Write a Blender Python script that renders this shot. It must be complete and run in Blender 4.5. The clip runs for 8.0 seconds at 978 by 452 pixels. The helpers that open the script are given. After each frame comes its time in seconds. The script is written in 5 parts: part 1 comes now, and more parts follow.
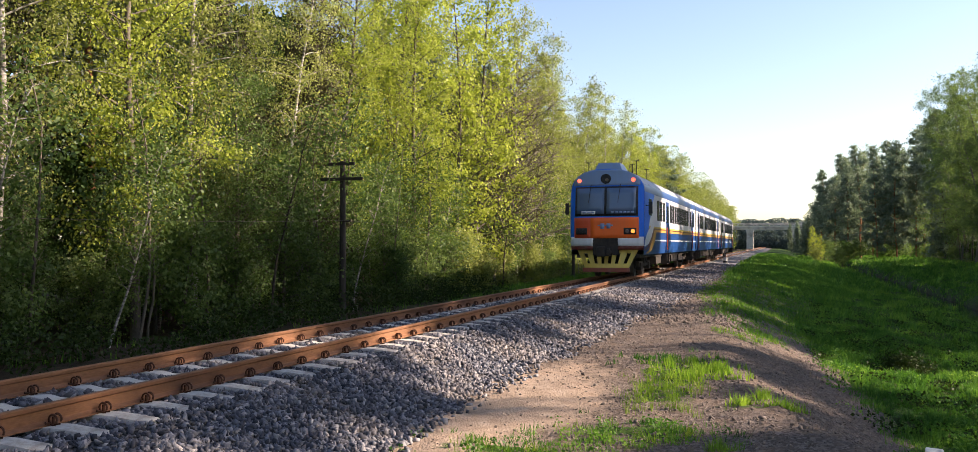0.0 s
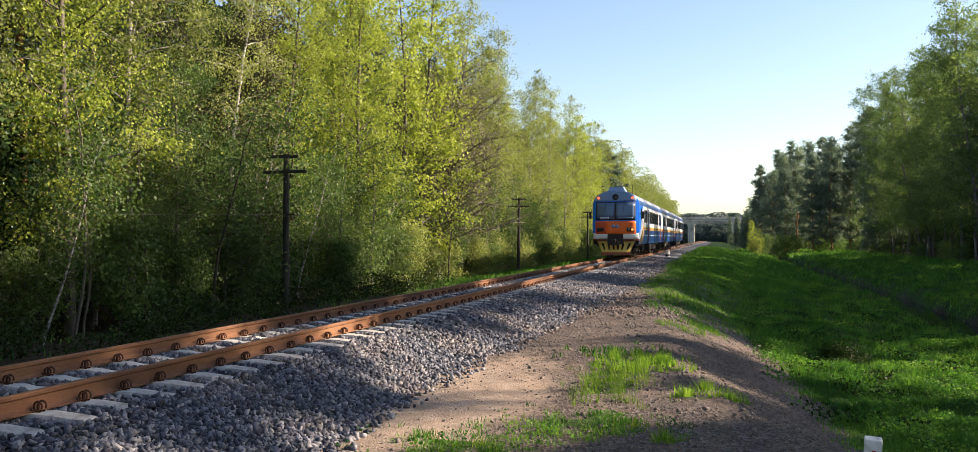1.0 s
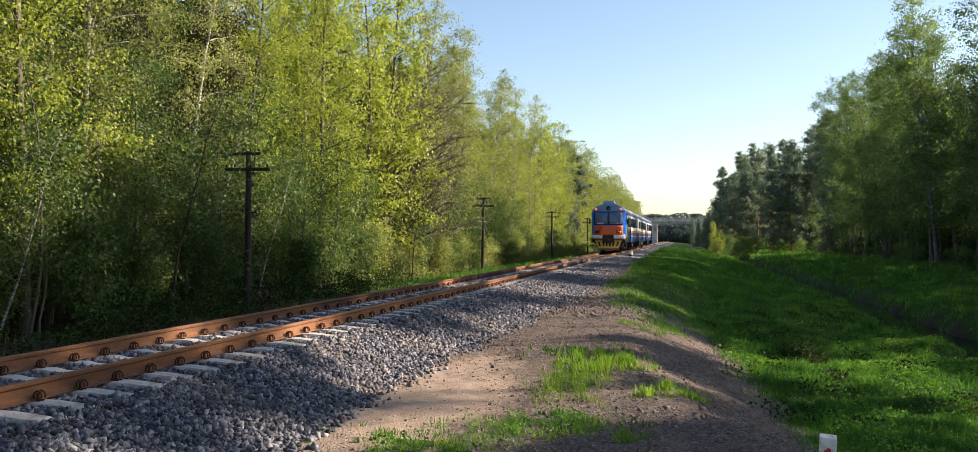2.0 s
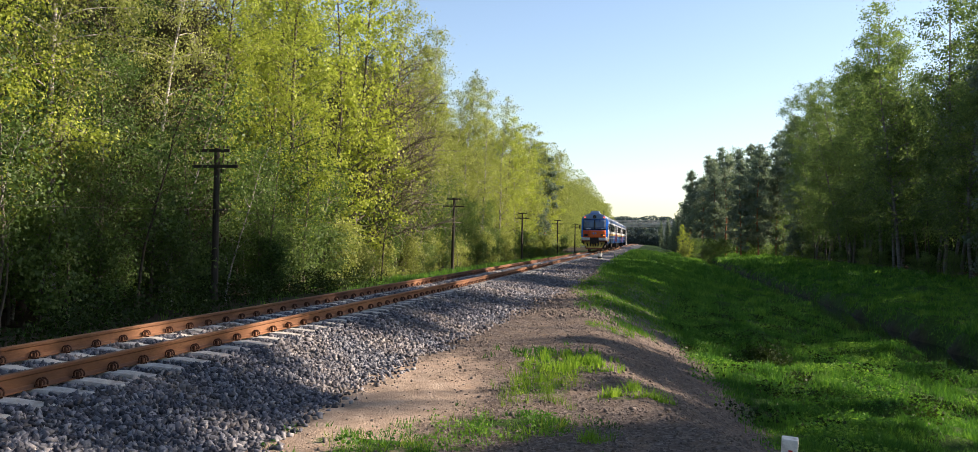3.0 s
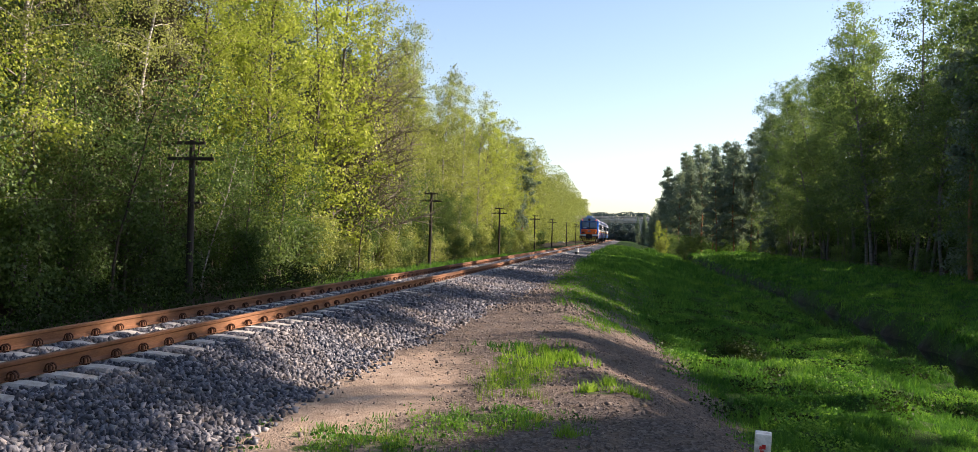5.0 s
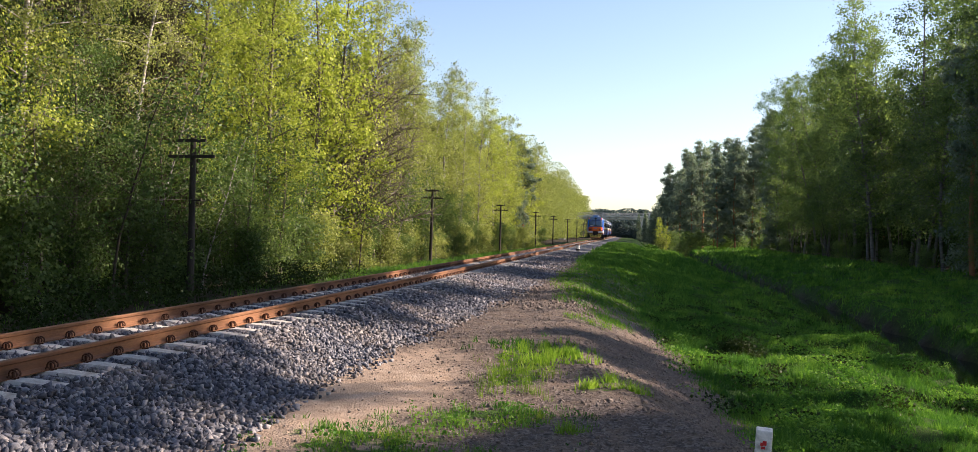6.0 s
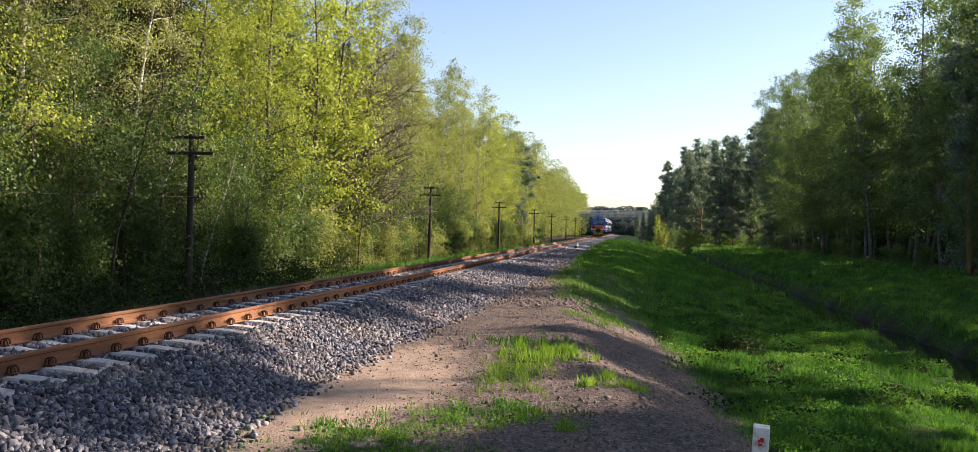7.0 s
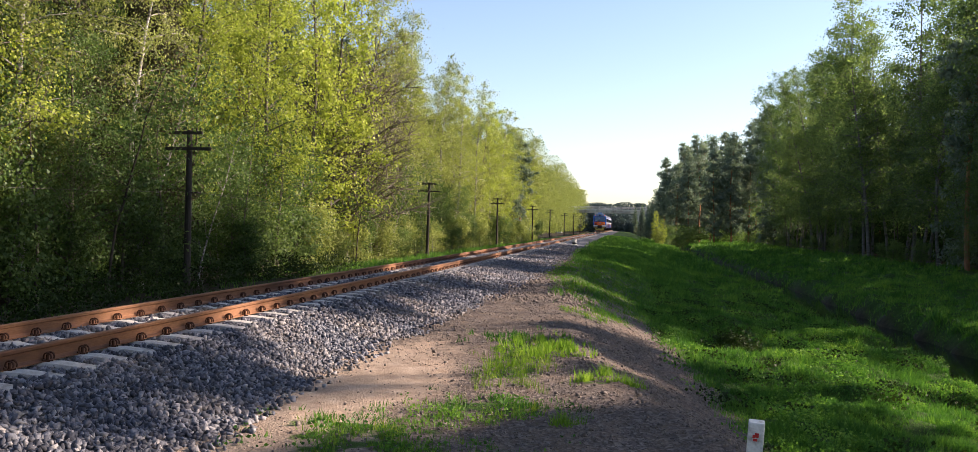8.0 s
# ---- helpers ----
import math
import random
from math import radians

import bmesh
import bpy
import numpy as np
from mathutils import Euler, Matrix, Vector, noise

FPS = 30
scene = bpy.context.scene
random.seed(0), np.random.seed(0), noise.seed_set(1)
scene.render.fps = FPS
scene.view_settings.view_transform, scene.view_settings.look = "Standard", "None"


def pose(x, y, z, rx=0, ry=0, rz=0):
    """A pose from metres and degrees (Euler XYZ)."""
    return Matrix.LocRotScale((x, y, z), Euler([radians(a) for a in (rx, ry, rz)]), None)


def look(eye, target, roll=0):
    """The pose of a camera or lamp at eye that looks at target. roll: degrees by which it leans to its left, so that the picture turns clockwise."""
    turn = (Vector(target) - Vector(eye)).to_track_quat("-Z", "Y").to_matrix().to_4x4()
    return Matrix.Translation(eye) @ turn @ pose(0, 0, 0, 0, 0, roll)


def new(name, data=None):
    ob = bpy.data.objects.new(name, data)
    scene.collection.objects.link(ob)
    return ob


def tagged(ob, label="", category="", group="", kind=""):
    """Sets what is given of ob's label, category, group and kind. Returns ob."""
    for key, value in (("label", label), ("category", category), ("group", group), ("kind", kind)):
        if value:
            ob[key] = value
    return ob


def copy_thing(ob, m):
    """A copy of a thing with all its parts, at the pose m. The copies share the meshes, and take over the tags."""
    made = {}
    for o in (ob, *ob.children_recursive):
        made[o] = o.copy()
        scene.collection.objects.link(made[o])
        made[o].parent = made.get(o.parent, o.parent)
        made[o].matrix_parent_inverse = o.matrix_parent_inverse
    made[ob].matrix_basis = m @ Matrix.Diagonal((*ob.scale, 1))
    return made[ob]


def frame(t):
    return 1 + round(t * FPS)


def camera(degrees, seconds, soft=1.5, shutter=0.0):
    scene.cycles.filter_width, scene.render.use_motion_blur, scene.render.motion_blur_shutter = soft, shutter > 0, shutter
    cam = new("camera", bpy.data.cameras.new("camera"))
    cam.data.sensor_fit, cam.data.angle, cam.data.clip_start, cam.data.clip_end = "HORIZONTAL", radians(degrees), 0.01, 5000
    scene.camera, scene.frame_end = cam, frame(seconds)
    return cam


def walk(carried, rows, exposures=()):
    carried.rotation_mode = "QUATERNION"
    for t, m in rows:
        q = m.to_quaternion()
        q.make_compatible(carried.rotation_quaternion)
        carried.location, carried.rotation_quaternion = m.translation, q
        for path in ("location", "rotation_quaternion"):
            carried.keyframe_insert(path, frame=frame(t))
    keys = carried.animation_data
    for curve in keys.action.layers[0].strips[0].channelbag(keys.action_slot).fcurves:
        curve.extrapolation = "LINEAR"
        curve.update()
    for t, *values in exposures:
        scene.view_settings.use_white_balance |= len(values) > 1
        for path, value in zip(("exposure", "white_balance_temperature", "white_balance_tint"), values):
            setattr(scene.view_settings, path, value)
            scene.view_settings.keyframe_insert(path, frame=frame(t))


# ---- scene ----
cam = camera(58.3, 8.0, soft=0.8)


def cam_pose(x, y, z, yaw, pitch, roll):
    turn = Euler((0, 0, radians(yaw))).to_matrix() @ Euler((radians(90 + pitch), 0, 0)).to_matrix() @ Euler((0, 0, radians(roll))).to_matrix()
    return Matrix.Translation((x, y, z)) @ turn.to_4x4()


# seconds, x, y, z, yaw, pitch, roll
PATH = (
    (0.0, 0.005, -0.010, 1.505, 18.48, 1.18, -0.114),
    (0.5, -0.030, 0.010, 1.500, 16.53, 0.86, -0.190),
    (1.0, -0.040, 0.015, 1.503, 14.88, 0.762, -0.129),
    (1.5, -0.034, 0.005, 1.504, 13.63, 0.724, -0.006),
    (3.0, -0.008, 0.010, 1.505, 10.64, 0.781, 0.869),
    (3.5, -0.012, 0.004, 1.506, 9.79, 0.779, 1.261),
    (4.0, -0.009, 0.004, 1.503, 9.42, 0.738, 1.275),
    (4.5, -0.010, 0.010, 1.502, 9.155, 0.599, 1.300),
    (6.0, -0.008, 0.006, 1.504, 9.215, 0.278, 1.116),
    (6.5, 0.000, 0.000, 1.500, 9.18, 0.148, 1.105),
    (7.0, -0.004, 0.001, 1.502, 9.114, 0.103, 1.191),
    (7.5, 0.006, -0.006, 1.502, 9.097, -0.004, 1.236),
    (8.0, 0.012, -0.025, 1.501, 9.004, -0.148, 1.295),
)
walk(cam, [(t, cam_pose(*row)) for t, *row in PATH], exposures=((0.0, 1.50, 6800, 19), (0.5, 1.46, 6700, 16), (1.0, 1.37, 6600, 14), (1.5, 1.31, 6560, 13), (3.0, 1.28, 6540, 14), (4.5, 1.33, 6500, 17), (8.0, 1.37, 6500, 19)))

# ---- light ----
SUN_EL, SUN_AZ = 26.0, 70.0  # degrees above the horizon; from the track's direction towards the meadow
world = bpy.data.worlds.new("sky")
scene.world = world
world.use_nodes = True
wn = world.node_tree
sky = wn.nodes.new("ShaderNodeTexSky")
sky.sky_type, sky.sun_disc = "NISHITA", False
sky.sun_elevation, sky.sun_rotation = radians(SUN_EL), radians(SUN_AZ)
sky.air_density, sky.dust_density, sky.ozone_density = 1.0, 0.7, 1.3
wn.links.new(sky.outputs[0], wn.nodes["Background"].inputs[0])
wn.nodes["Background"].inputs[1].default_value = 0.090
sun = new("sun", bpy.data.lights.new("sun", "SUN"))
sun.data.energy, sun.data.angle, sun.data.color = 5.0, radians(0.6), (1.0, 0.86, 0.69)
sun_dir = Vector((math.sin(radians(SUN_AZ)) * math.cos(radians(SUN_EL)), math.cos(radians(SUN_AZ)) * math.cos(radians(SUN_EL)), math.sin(radians(SUN_EL))))
sun.matrix_world = look(sun_dir * 200, (0, 0, 0))


# ---- materials ----
def mat(name, rough=0.8, metal=0.0, spec=0.3):
    m = bpy.data.materials.new(name)
    m.use_nodes = True
    b = m.node_tree.nodes["Principled BSDF"]
    b.inputs["Roughness"].default_value, b.inputs["Metallic"].default_value = rough, metal
    b.inputs["Specular IOR Level"].default_value = spec
    return m, m.node_tree, b


def ramp(nt, fac, stops):
    r = nt.nodes.new("ShaderNodeValToRGB")
    while len(r.color_ramp.elements) < len(stops):
        r.color_ramp.elements.new(0.5)
    for e, (p, c) in zip(r.color_ramp.elements, stops):
        e.position, e.color = p, (*c, 1)
    nt.links.new(fac, r.inputs[0])
    return r.outputs[0]


def coords(nt, where="Object", stretch=(1, 1, 1)):
    tc = nt.nodes.new("ShaderNodeTexCoord")
    mp = nt.nodes.new("ShaderNodeMapping")
    mp.inputs["Scale"].default_value = stretch
    nt.links.new(tc.outputs[where], mp.inputs[0])
    return mp.outputs[0]


def noise_tex(nt, vec, scale, detail=4.0, rough=0.55):
    n = nt.nodes.new("ShaderNodeTexNoise")
    n.inputs["Scale"].default_value, n.inputs["Detail"].default_value, n.inputs["Roughness"].default_value = scale, detail, rough
    if vec:
        nt.links.new(vec, n.inputs["Vector"])
    return n.outputs["Fac"]


def mix(nt, fac, a, b, kind="MIX"):
    n = nt.nodes.new("ShaderNodeMix")
    n.data_type, n.blend_type = "RGBA", kind
    for sock, v in ((n.inputs[0], fac), (n.inputs[6], a), (n.inputs[7], b)):
        if isinstance(v, (int, float)):
            sock.default_value = v
        elif isinstance(v, tuple):
            sock.default_value = (*v, 1)
        else:
            nt.links.new(v, sock)
    return n.outputs[2]


def maths(nt, op, a, b=0.5):
    n = nt.nodes.new("ShaderNodeMath")
    n.operation = op
    for sock, v in zip(n.inputs, (a, b)):
        if isinstance(v, (int, float)):
            sock.default_value = v
        else:
            nt.links.new(v, sock)
    return n.outputs[0]


def bump(nt, b, height, strength=0.4, dist=0.02):
    n = nt.nodes.new("ShaderNodeBump")
    n.inputs["Strength"].default_value, n.inputs["Distance"].default_value = strength, dist
    nt.links.new(height, n.inputs["Height"])
    nt.links.new(n.outputs[0], b.inputs["Normal"])


def surface(name, c1, c2, scale=6.0, rough=0.8, metal=0.0, spec=0.3, fine=60.0, relief=0.25, stretch=(1, 1, 1), dirt=None, dirt_scale=1.2, where="Object"):
    """Two colours mixed by grain at two scales, with a fine relief; dirt: a third colour in stains."""
    m, nt, b = mat(name, rough, metal, spec)
    v = coords(nt, where, stretch)
    n1, n2 = noise_tex(nt, v, scale, 5), noise_tex(nt, v, fine, 3)
    both = maths(nt, "ADD", maths(nt, "MULTIPLY", n1, 0.65), maths(nt, "MULTIPLY", n2, 0.35))
    col = ramp(nt, both, [(0.35, c1), (0.65, c2)])
    if dirt:
        d = ramp(nt, noise_tex(nt, v, dirt_scale, 6, 0.65), [(0.48, (0, 0, 0)), (0.68, (1, 1, 1))])
        col = mix(nt, d, col, dirt)
    nt.links.new(col, b.inputs["Base Color"])
    bump(nt, b, n2, relief, 0.01)
    return m


def leaf_material(name, c1, c2, c3, through_light=0.48, patch_scale=0.9):
    m = bpy.data.materials.new(name)
    m.use_nodes = True
    nt = m.node_tree
    out = nt.nodes["Material Output"]
    nt.nodes.remove(nt.nodes["Principled BSDF"])
    geo, info = nt.nodes.new("ShaderNodeNewGeometry"), nt.nodes.new("ShaderNodeObjectInfo")
    patch = ramp(nt, noise_tex(nt, coords(nt), patch_scale, 3), [(0.34, (0, 0, 0)), (0.66, (1, 1, 1))])
    fac = maths(nt, "ADD", maths(nt, "MULTIPLY", geo.outputs["Random Per Island"], 0.34), maths(nt, "MULTIPLY", info.outputs["Random"], 0.26))
    fac = maths(nt, "ADD", fac, maths(nt, "MULTIPLY", patch, 0.40))
    col = ramp(nt, fac, [(0.1, c1), (0.5, c2), (0.9, c3)])
    dif, tra, glo = nt.nodes.new("ShaderNodeBsdfDiffuse"), nt.nodes.new("ShaderNodeBsdfTranslucent"), nt.nodes.new("ShaderNodeBsdfGlossy")
    glo.inputs["Roughness"].default_value = 0.5
    glo.inputs["Color"].default_value = (0.5, 0.5, 0.5, 1)
    nt.links.new(col, dif.inputs[0])
    warm = mix(nt, 1.0, col, (1.2, 1.3, 0.8), "MULTIPLY")
    nt.links.new(warm, tra.inputs[0])
    m1, m2 = nt.nodes.new("ShaderNodeMixShader"), nt.nodes.new("ShaderNodeMixShader")
    m1.inputs[0].default_value, m2.inputs[0].default_value = through_light, 0.025
    nt.links.new(dif.outputs[0], m1.inputs[1])
    nt.links.new(tra.outputs[0], m1.inputs[2])
    nt.links.new(m1.outputs[0], m2.inputs[1])
    nt.links.new(glo.outputs[0], m2.inputs[2])
    nt.links.new(m2.outputs[0], out.inputs[0])
    return m


LEAF_BIRCH = leaf_material("birch_leaf", (0.115, 0.135, 0.038), (0.235, 0.26, 0.078), (0.43, 0.45, 0.16))
LEAF_BRIGHT = leaf_material("maple_leaf", (0.17, 0.215, 0.034), (0.305, 0.35, 0.06), (0.46, 0.49, 0.11))
LEAF_PALE = leaf_material("young_birch_leaf", (0.17, 0.195, 0.05), (0.27, 0.30, 0.08), (0.40, 0.42, 0.14))
LEAF_DARK = leaf_material("alder_leaf", (0.030, 0.058, 0.017), (0.078, 0.130, 0.036), (0.17, 0.235, 0.07), 0.42)
# Birch leaf with the shaded side of the wood put into its colour.
LEAF_SHADE = leaf_material("shaded_birch_leaf", (0.055, 0.09, 0.034), (0.115, 0.165, 0.058), (0.21, 0.27, 0.09), 0.58)
# Near-black green puts shade inside the woods into leaf colour; also serves dark weeds.
LEAF_DARK_SHADED = leaf_material("dark_shaded_leaf", (0.016, 0.028, 0.006), (0.028, 0.048, 0.010), (0.05, 0.075, 0.014), 0.25)
# Lighter and bluer than bare needles: haze over the pines is coloured in.
NEEDLE_HAZED = leaf_material("hazed_pine_needle", (0.07, 0.10, 0.078), (0.15, 0.19, 0.15), (0.26, 0.31, 0.24), 0.42)
# Distance haze is put into this bluish needle colour.
NEEDLE_FAR_HAZE = leaf_material("hazed_conifer_needle", (0.055, 0.08, 0.085), (0.08, 0.11, 0.115), (0.11, 0.14, 0.14), 0.2)
NEEDLE_BROWN = leaf_material("dry_needle", (0.045, 0.045, 0.026), (0.07, 0.066, 0.036), (0.10, 0.095, 0.05), 0.2)
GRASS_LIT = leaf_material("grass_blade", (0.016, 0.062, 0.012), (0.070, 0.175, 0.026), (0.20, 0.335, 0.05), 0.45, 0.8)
GRASS_PALE = leaf_material("young_grass_blade", (0.07, 0.14, 0.012), (0.13, 0.22, 0.022), (0.24, 0.30, 0.05), 0.4, 2.0)
GRASS_BRIGHT = leaf_material("bright_grass_blade", (0.07, 0.15, 0.016), (0.15, 0.26, 0.028), (0.28, 0.38, 0.06), 0.5, 2.5)
DRY_STALK = leaf_material("dry_stalk", (0.18, 0.13, 0.07), (0.25, 0.19, 0.10), (0.32, 0.25, 0.15), 0.3)
BARK_BIRCH = surface("birch_bark", (0.08, 0.07, 0.065), (0.46, 0.43, 0.39), 3.0, 0.8, fine=14, stretch=(1, 1, 4), dirt=(0.05, 0.045, 0.04), dirt_scale=2.2)
BARK_WHITE = surface("white_birch_bark", (0.16, 0.14, 0.12), (0.60, 0.57, 0.52), 3.0, 0.8, fine=14, stretch=(1, 1, 5), dirt=(0.05, 0.045, 0.04), dirt_scale=1.6)
# Birch bark darkened to stand for shade under the crowns.
BARK_SHADE = surface("shaded_birch_bark", (0.05, 0.045, 0.04), (0.24, 0.22, 0.19), 3.0, 0.85, fine=14, stretch=(1, 1, 4), dirt=(0.04, 0.035, 0.03), dirt_scale=1.5)
BARK_GREY = surface("grey_bark", (0.06, 0.05, 0.04), (0.15, 0.13, 0.10), 5, 0.9, fine=40, relief=0.6, stretch=(1, 1, 0.3))
BARK_PINE = surface("pine_bark", (0.16, 0.07, 0.035), (0.34, 0.16, 0.075), 3, 0.9, fine=25, relief=0.6, stretch=(1, 1, 0.4), dirt=(0.08, 0.055, 0.04), dirt_scale=0.5)
BARK_TWIG = surface("brown_twig_bark", (0.085, 0.07, 0.052), (0.19, 0.165, 0.13), 5, 0.9, fine=40, relief=0.5)
BARK_DARK = surface("dark_bark", (0.025, 0.02, 0.016), (0.07, 0.055, 0.042), 5, 0.9, fine=40, relief=0.6)
RUST = surface("rusty_rail_steel", (0.15, 0.068, 0.034), (0.30, 0.145, 0.072), 2.5, 0.75, 0.15, 0.3, fine=50, stretch=(1, 0.25, 1), dirt=(0.10, 0.05, 0.03), dirt_scale=0.8)
RAIL_TOP = surface("worn_rail_head", (0.06, 0.045, 0.037), (0.13, 0.10, 0.082), 3, 0.62, 0.3, 0.4, fine=70, relief=0.1, stretch=(1, 0.1, 1))
CLIP = surface("rusty_spring_clip", (0.055, 0.022, 0.012), (0.11, 0.045, 0.022), 20, 0.7, 0.3)
CONCRETE = surface("sleeper_concrete", (0.40, 0.37, 0.33), (0.58, 0.54, 0.48), 3, 0.9, fine=70, relief=0.4, dirt=(0.22, 0.18, 0.15), dirt_scale=4)
BRIDGE_CONC = surface("bridge_concrete", (0.46, 0.44, 0.40), (0.62, 0.59, 0.54), 0.7, 0.9, fine=8, relief=0.3, dirt=(0.20, 0.18, 0.16), dirt_scale=0.4)
# Pole wood made almost black: the poles' shade is in the colour.
POLE_WOOD = surface("shaded_pole_wood", (0.022, 0.018, 0.015), (0.06, 0.05, 0.04), 4, 0.85, fine=40, relief=0.6, stretch=(1, 1, 0.1))
WHITEWASH = surface("whitewashed_concrete", (0.55, 0.53, 0.50), (0.78, 0.76, 0.72), 9, 0.9, fine=60, relief=0.5, dirt=(0.25, 0.22, 0.18), dirt_scale=7)
BLACK = surface("black_paint", (0.012, 0.012, 0.013), (0.03, 0.03, 0.032), 8, 0.6)
RED_MARK = surface("red_paint", (0.42, 0.02, 0.02), (0.55, 0.04, 0.03), 30, 0.7)


def stone_material():
    m, nt, b = mat("ballast_stone", 0.85)
    geo = nt.nodes.new("ShaderNodeNewGeometry")
    v = coords(nt)
    col = ramp(nt, geo.outputs["Random Per Island"], [(0.0, (0.036, 0.038, 0.049)), (0.45, (0.110, 0.112, 0.135)), (0.85, (0.24, 0.24, 0.265)), (1.0, (0.38, 0.35, 0.34))])
    n = noise_tex(nt, v, 45, 4)
    col = mix(nt, 0.5, col, ramp(nt, n, [(0.3, (0.30, 0.30, 0.31)), (0.75, (1, 1, 1))]), "MULTIPLY")
    dust = ramp(nt, noise_tex(nt, v, 0.55, 4), [(0.45, (0, 0, 0)), (0.75, (0.6, 0.6, 0.6))])
    col = mix(nt, dust, col, (0.30, 0.24, 0.19))
    nt.links.new(col, b.inputs["Base Color"])
    bump(nt, b, n, 0.4, 0.01)
    return m


STONE = stone_material()
SOIL_STONE = surface("soil_stone", (0.095, 0.075, 0.064), (0.235, 0.19, 0.16), 20, 0.95, fine=90, relief=0.5, dirt=(0.10, 0.08, 0.065), dirt_scale=9)


def ground_material():
    """Soil, gravel and turf, laid out by the attributes 'turf' and 'grit' of the ground."""
    m, nt, b = mat("ground_soil_and_turf", 0.95, spec=0.15)
    v = coords(nt)
    big, mid, fine = noise_tex(nt, v, 0.35, 5), noise_tex(nt, v, 3.5, 5, 0.6), noise_tex(nt, v, 38, 4, 0.65)
    soil = ramp(nt, mid, [(0.3, (0.26, 0.185, 0.13)), (0.55, (0.38, 0.285, 0.21)), (0.75, (0.47, 0.37, 0.285))])
    soil = mix(nt, ramp(nt, fine, [(0.4, (0, 0, 0)), (0.7, (0.5, 0.5, 0.5))]), soil, (0.24, 0.17, 0.12))
    vor = nt.nodes.new("ShaderNodeTexVoronoi")
    vor.inputs["Scale"].default_value = 26
    nt.links.new(v, vor.inputs["Vector"])
    grit = ramp(nt, vor.outputs["Color"], [(0.1, (0.055, 0.043, 0.038)), (0.5, (0.108, 0.086, 0.073)), (0.9, (0.21, 0.17, 0.145))])
    grit = mix(nt, ramp(nt, mid, [(0.4, (0, 0, 0)), (0.7, (0.6, 0.6, 0.6))]), grit, (0.17, 0.115, 0.075))
    turf = ramp(nt, maths(nt, "ADD", maths(nt, "MULTIPLY", mid, 0.6), maths(nt, "MULTIPLY", fine, 0.4)), [(0.3, (0.014, 0.030, 0.006)), (0.5, (0.034, 0.070, 0.009)), (0.72, (0.075, 0.13, 0.018))])
    a1, a2 = nt.nodes.new("ShaderNodeAttribute"), nt.nodes.new("ShaderNodeAttribute")
    a1.attribute_name, a2.attribute_name = "turf", "grit"
    a3 = nt.nodes.new("ShaderNodeAttribute")
    a3.attribute_name = "litter_shade"
    # Dark brown puts shade under the trees and in the ditch into colour.
    litter_shade = ramp(nt, mid, [(0.3, (0.022, 0.016, 0.010)), (0.7, (0.06, 0.045, 0.028))])
    rough_edge = maths(nt, "MULTIPLY", maths(nt, "SUBTRACT", mid, 0.5), 1.3)
    g = ramp(nt, maths(nt, "ADD", a2.outputs["Fac"], rough_edge), [(0.35, (0, 0, 0)), (0.65, (1, 1, 1))])
    t = ramp(nt, maths(nt, "ADD", a1.outputs["Fac"], rough_edge), [(0.4, (0, 0, 0)), (0.6, (1, 1, 1))])
    col = mix(nt, a3.outputs["Fac"], mix(nt, t, mix(nt, g, soil, grit), turf), litter_shade)
    nt.links.new(col, b.inputs["Base Color"])
    bump(nt, b, maths(nt, "ADD", maths(nt, "MULTIPLY", vor.outputs["Distance"], 0.6), fine), 0.7, 0.03)
    return m


GROUND = ground_material()


def paint(name, c, rough=0.32, dust=(0.20, 0.17, 0.14), amount=0.25):
    """Vehicle paint, slightly faded and dusty."""
    m, nt, b = mat(name, rough, 0.0, 0.22)
    v = coords(nt)
    d = ramp(nt, noise_tex(nt, v, 1.7, 6, 0.65), [(0.35, (0, 0, 0)), (0.8, (amount * 2,) * 3)])
    streak = ramp(nt, noise_tex(nt, coords(nt, "Object", (3, 3, 0.3)), 3, 4), [(0.4, (0, 0, 0)), (0.75, (amount,) * 3)])
    col = mix(nt, streak, mix(nt, d, c, tuple(0.6 * a + 0.4 * e for a, e in zip(c, dust))), dust)
    nt.links.new(col, b.inputs["Base Color"])
    return m


BLUE = paint("blue_paint", (0.006, 0.16, 0.72), amount=0.04)
NAVY = paint("dark_blue_paint", (0.006, 0.052, 0.20), amount=0.06)
ORANGE = paint("orange_paint", (0.95, 0.16, 0.026), 0.35, amount=0.1)
ORANGE_DARK = paint("darker_orange", (0.62, 0.085, 0.030), 0.35, amount=0.1)
WHITE = paint("white_paint", (0.74, 0.75, 0.77), amount=0.18)
MAROON = paint("maroon_paint", (0.13, 0.022, 0.016))
YELLOW = paint("yellow_paint", (0.72, 0.53, 0.12), 0.4)
GOLD = paint("gold_paint", (0.60, 0.32, 0.07), 0.35)
ROOF_GREY = paint("roof_grey_paint", (0.40, 0.42, 0.45), 0.5)
CAP_GREY = paint("grey_blue_paint", (0.20, 0.30, 0.48), 0.4, amount=0.12)
REDBROWN = paint("red_brown_paint", (0.26, 0.060, 0.040), 0.5)
UNDER = surface("underframe_grime", (0.018, 0.016, 0.015), (0.055, 0.045, 0.038), 4, 0.8)
STEEL = surface("wheel_steel", (0.10, 0.085, 0.075), (0.20, 0.17, 0.15), 6, 0.5, 0.8)


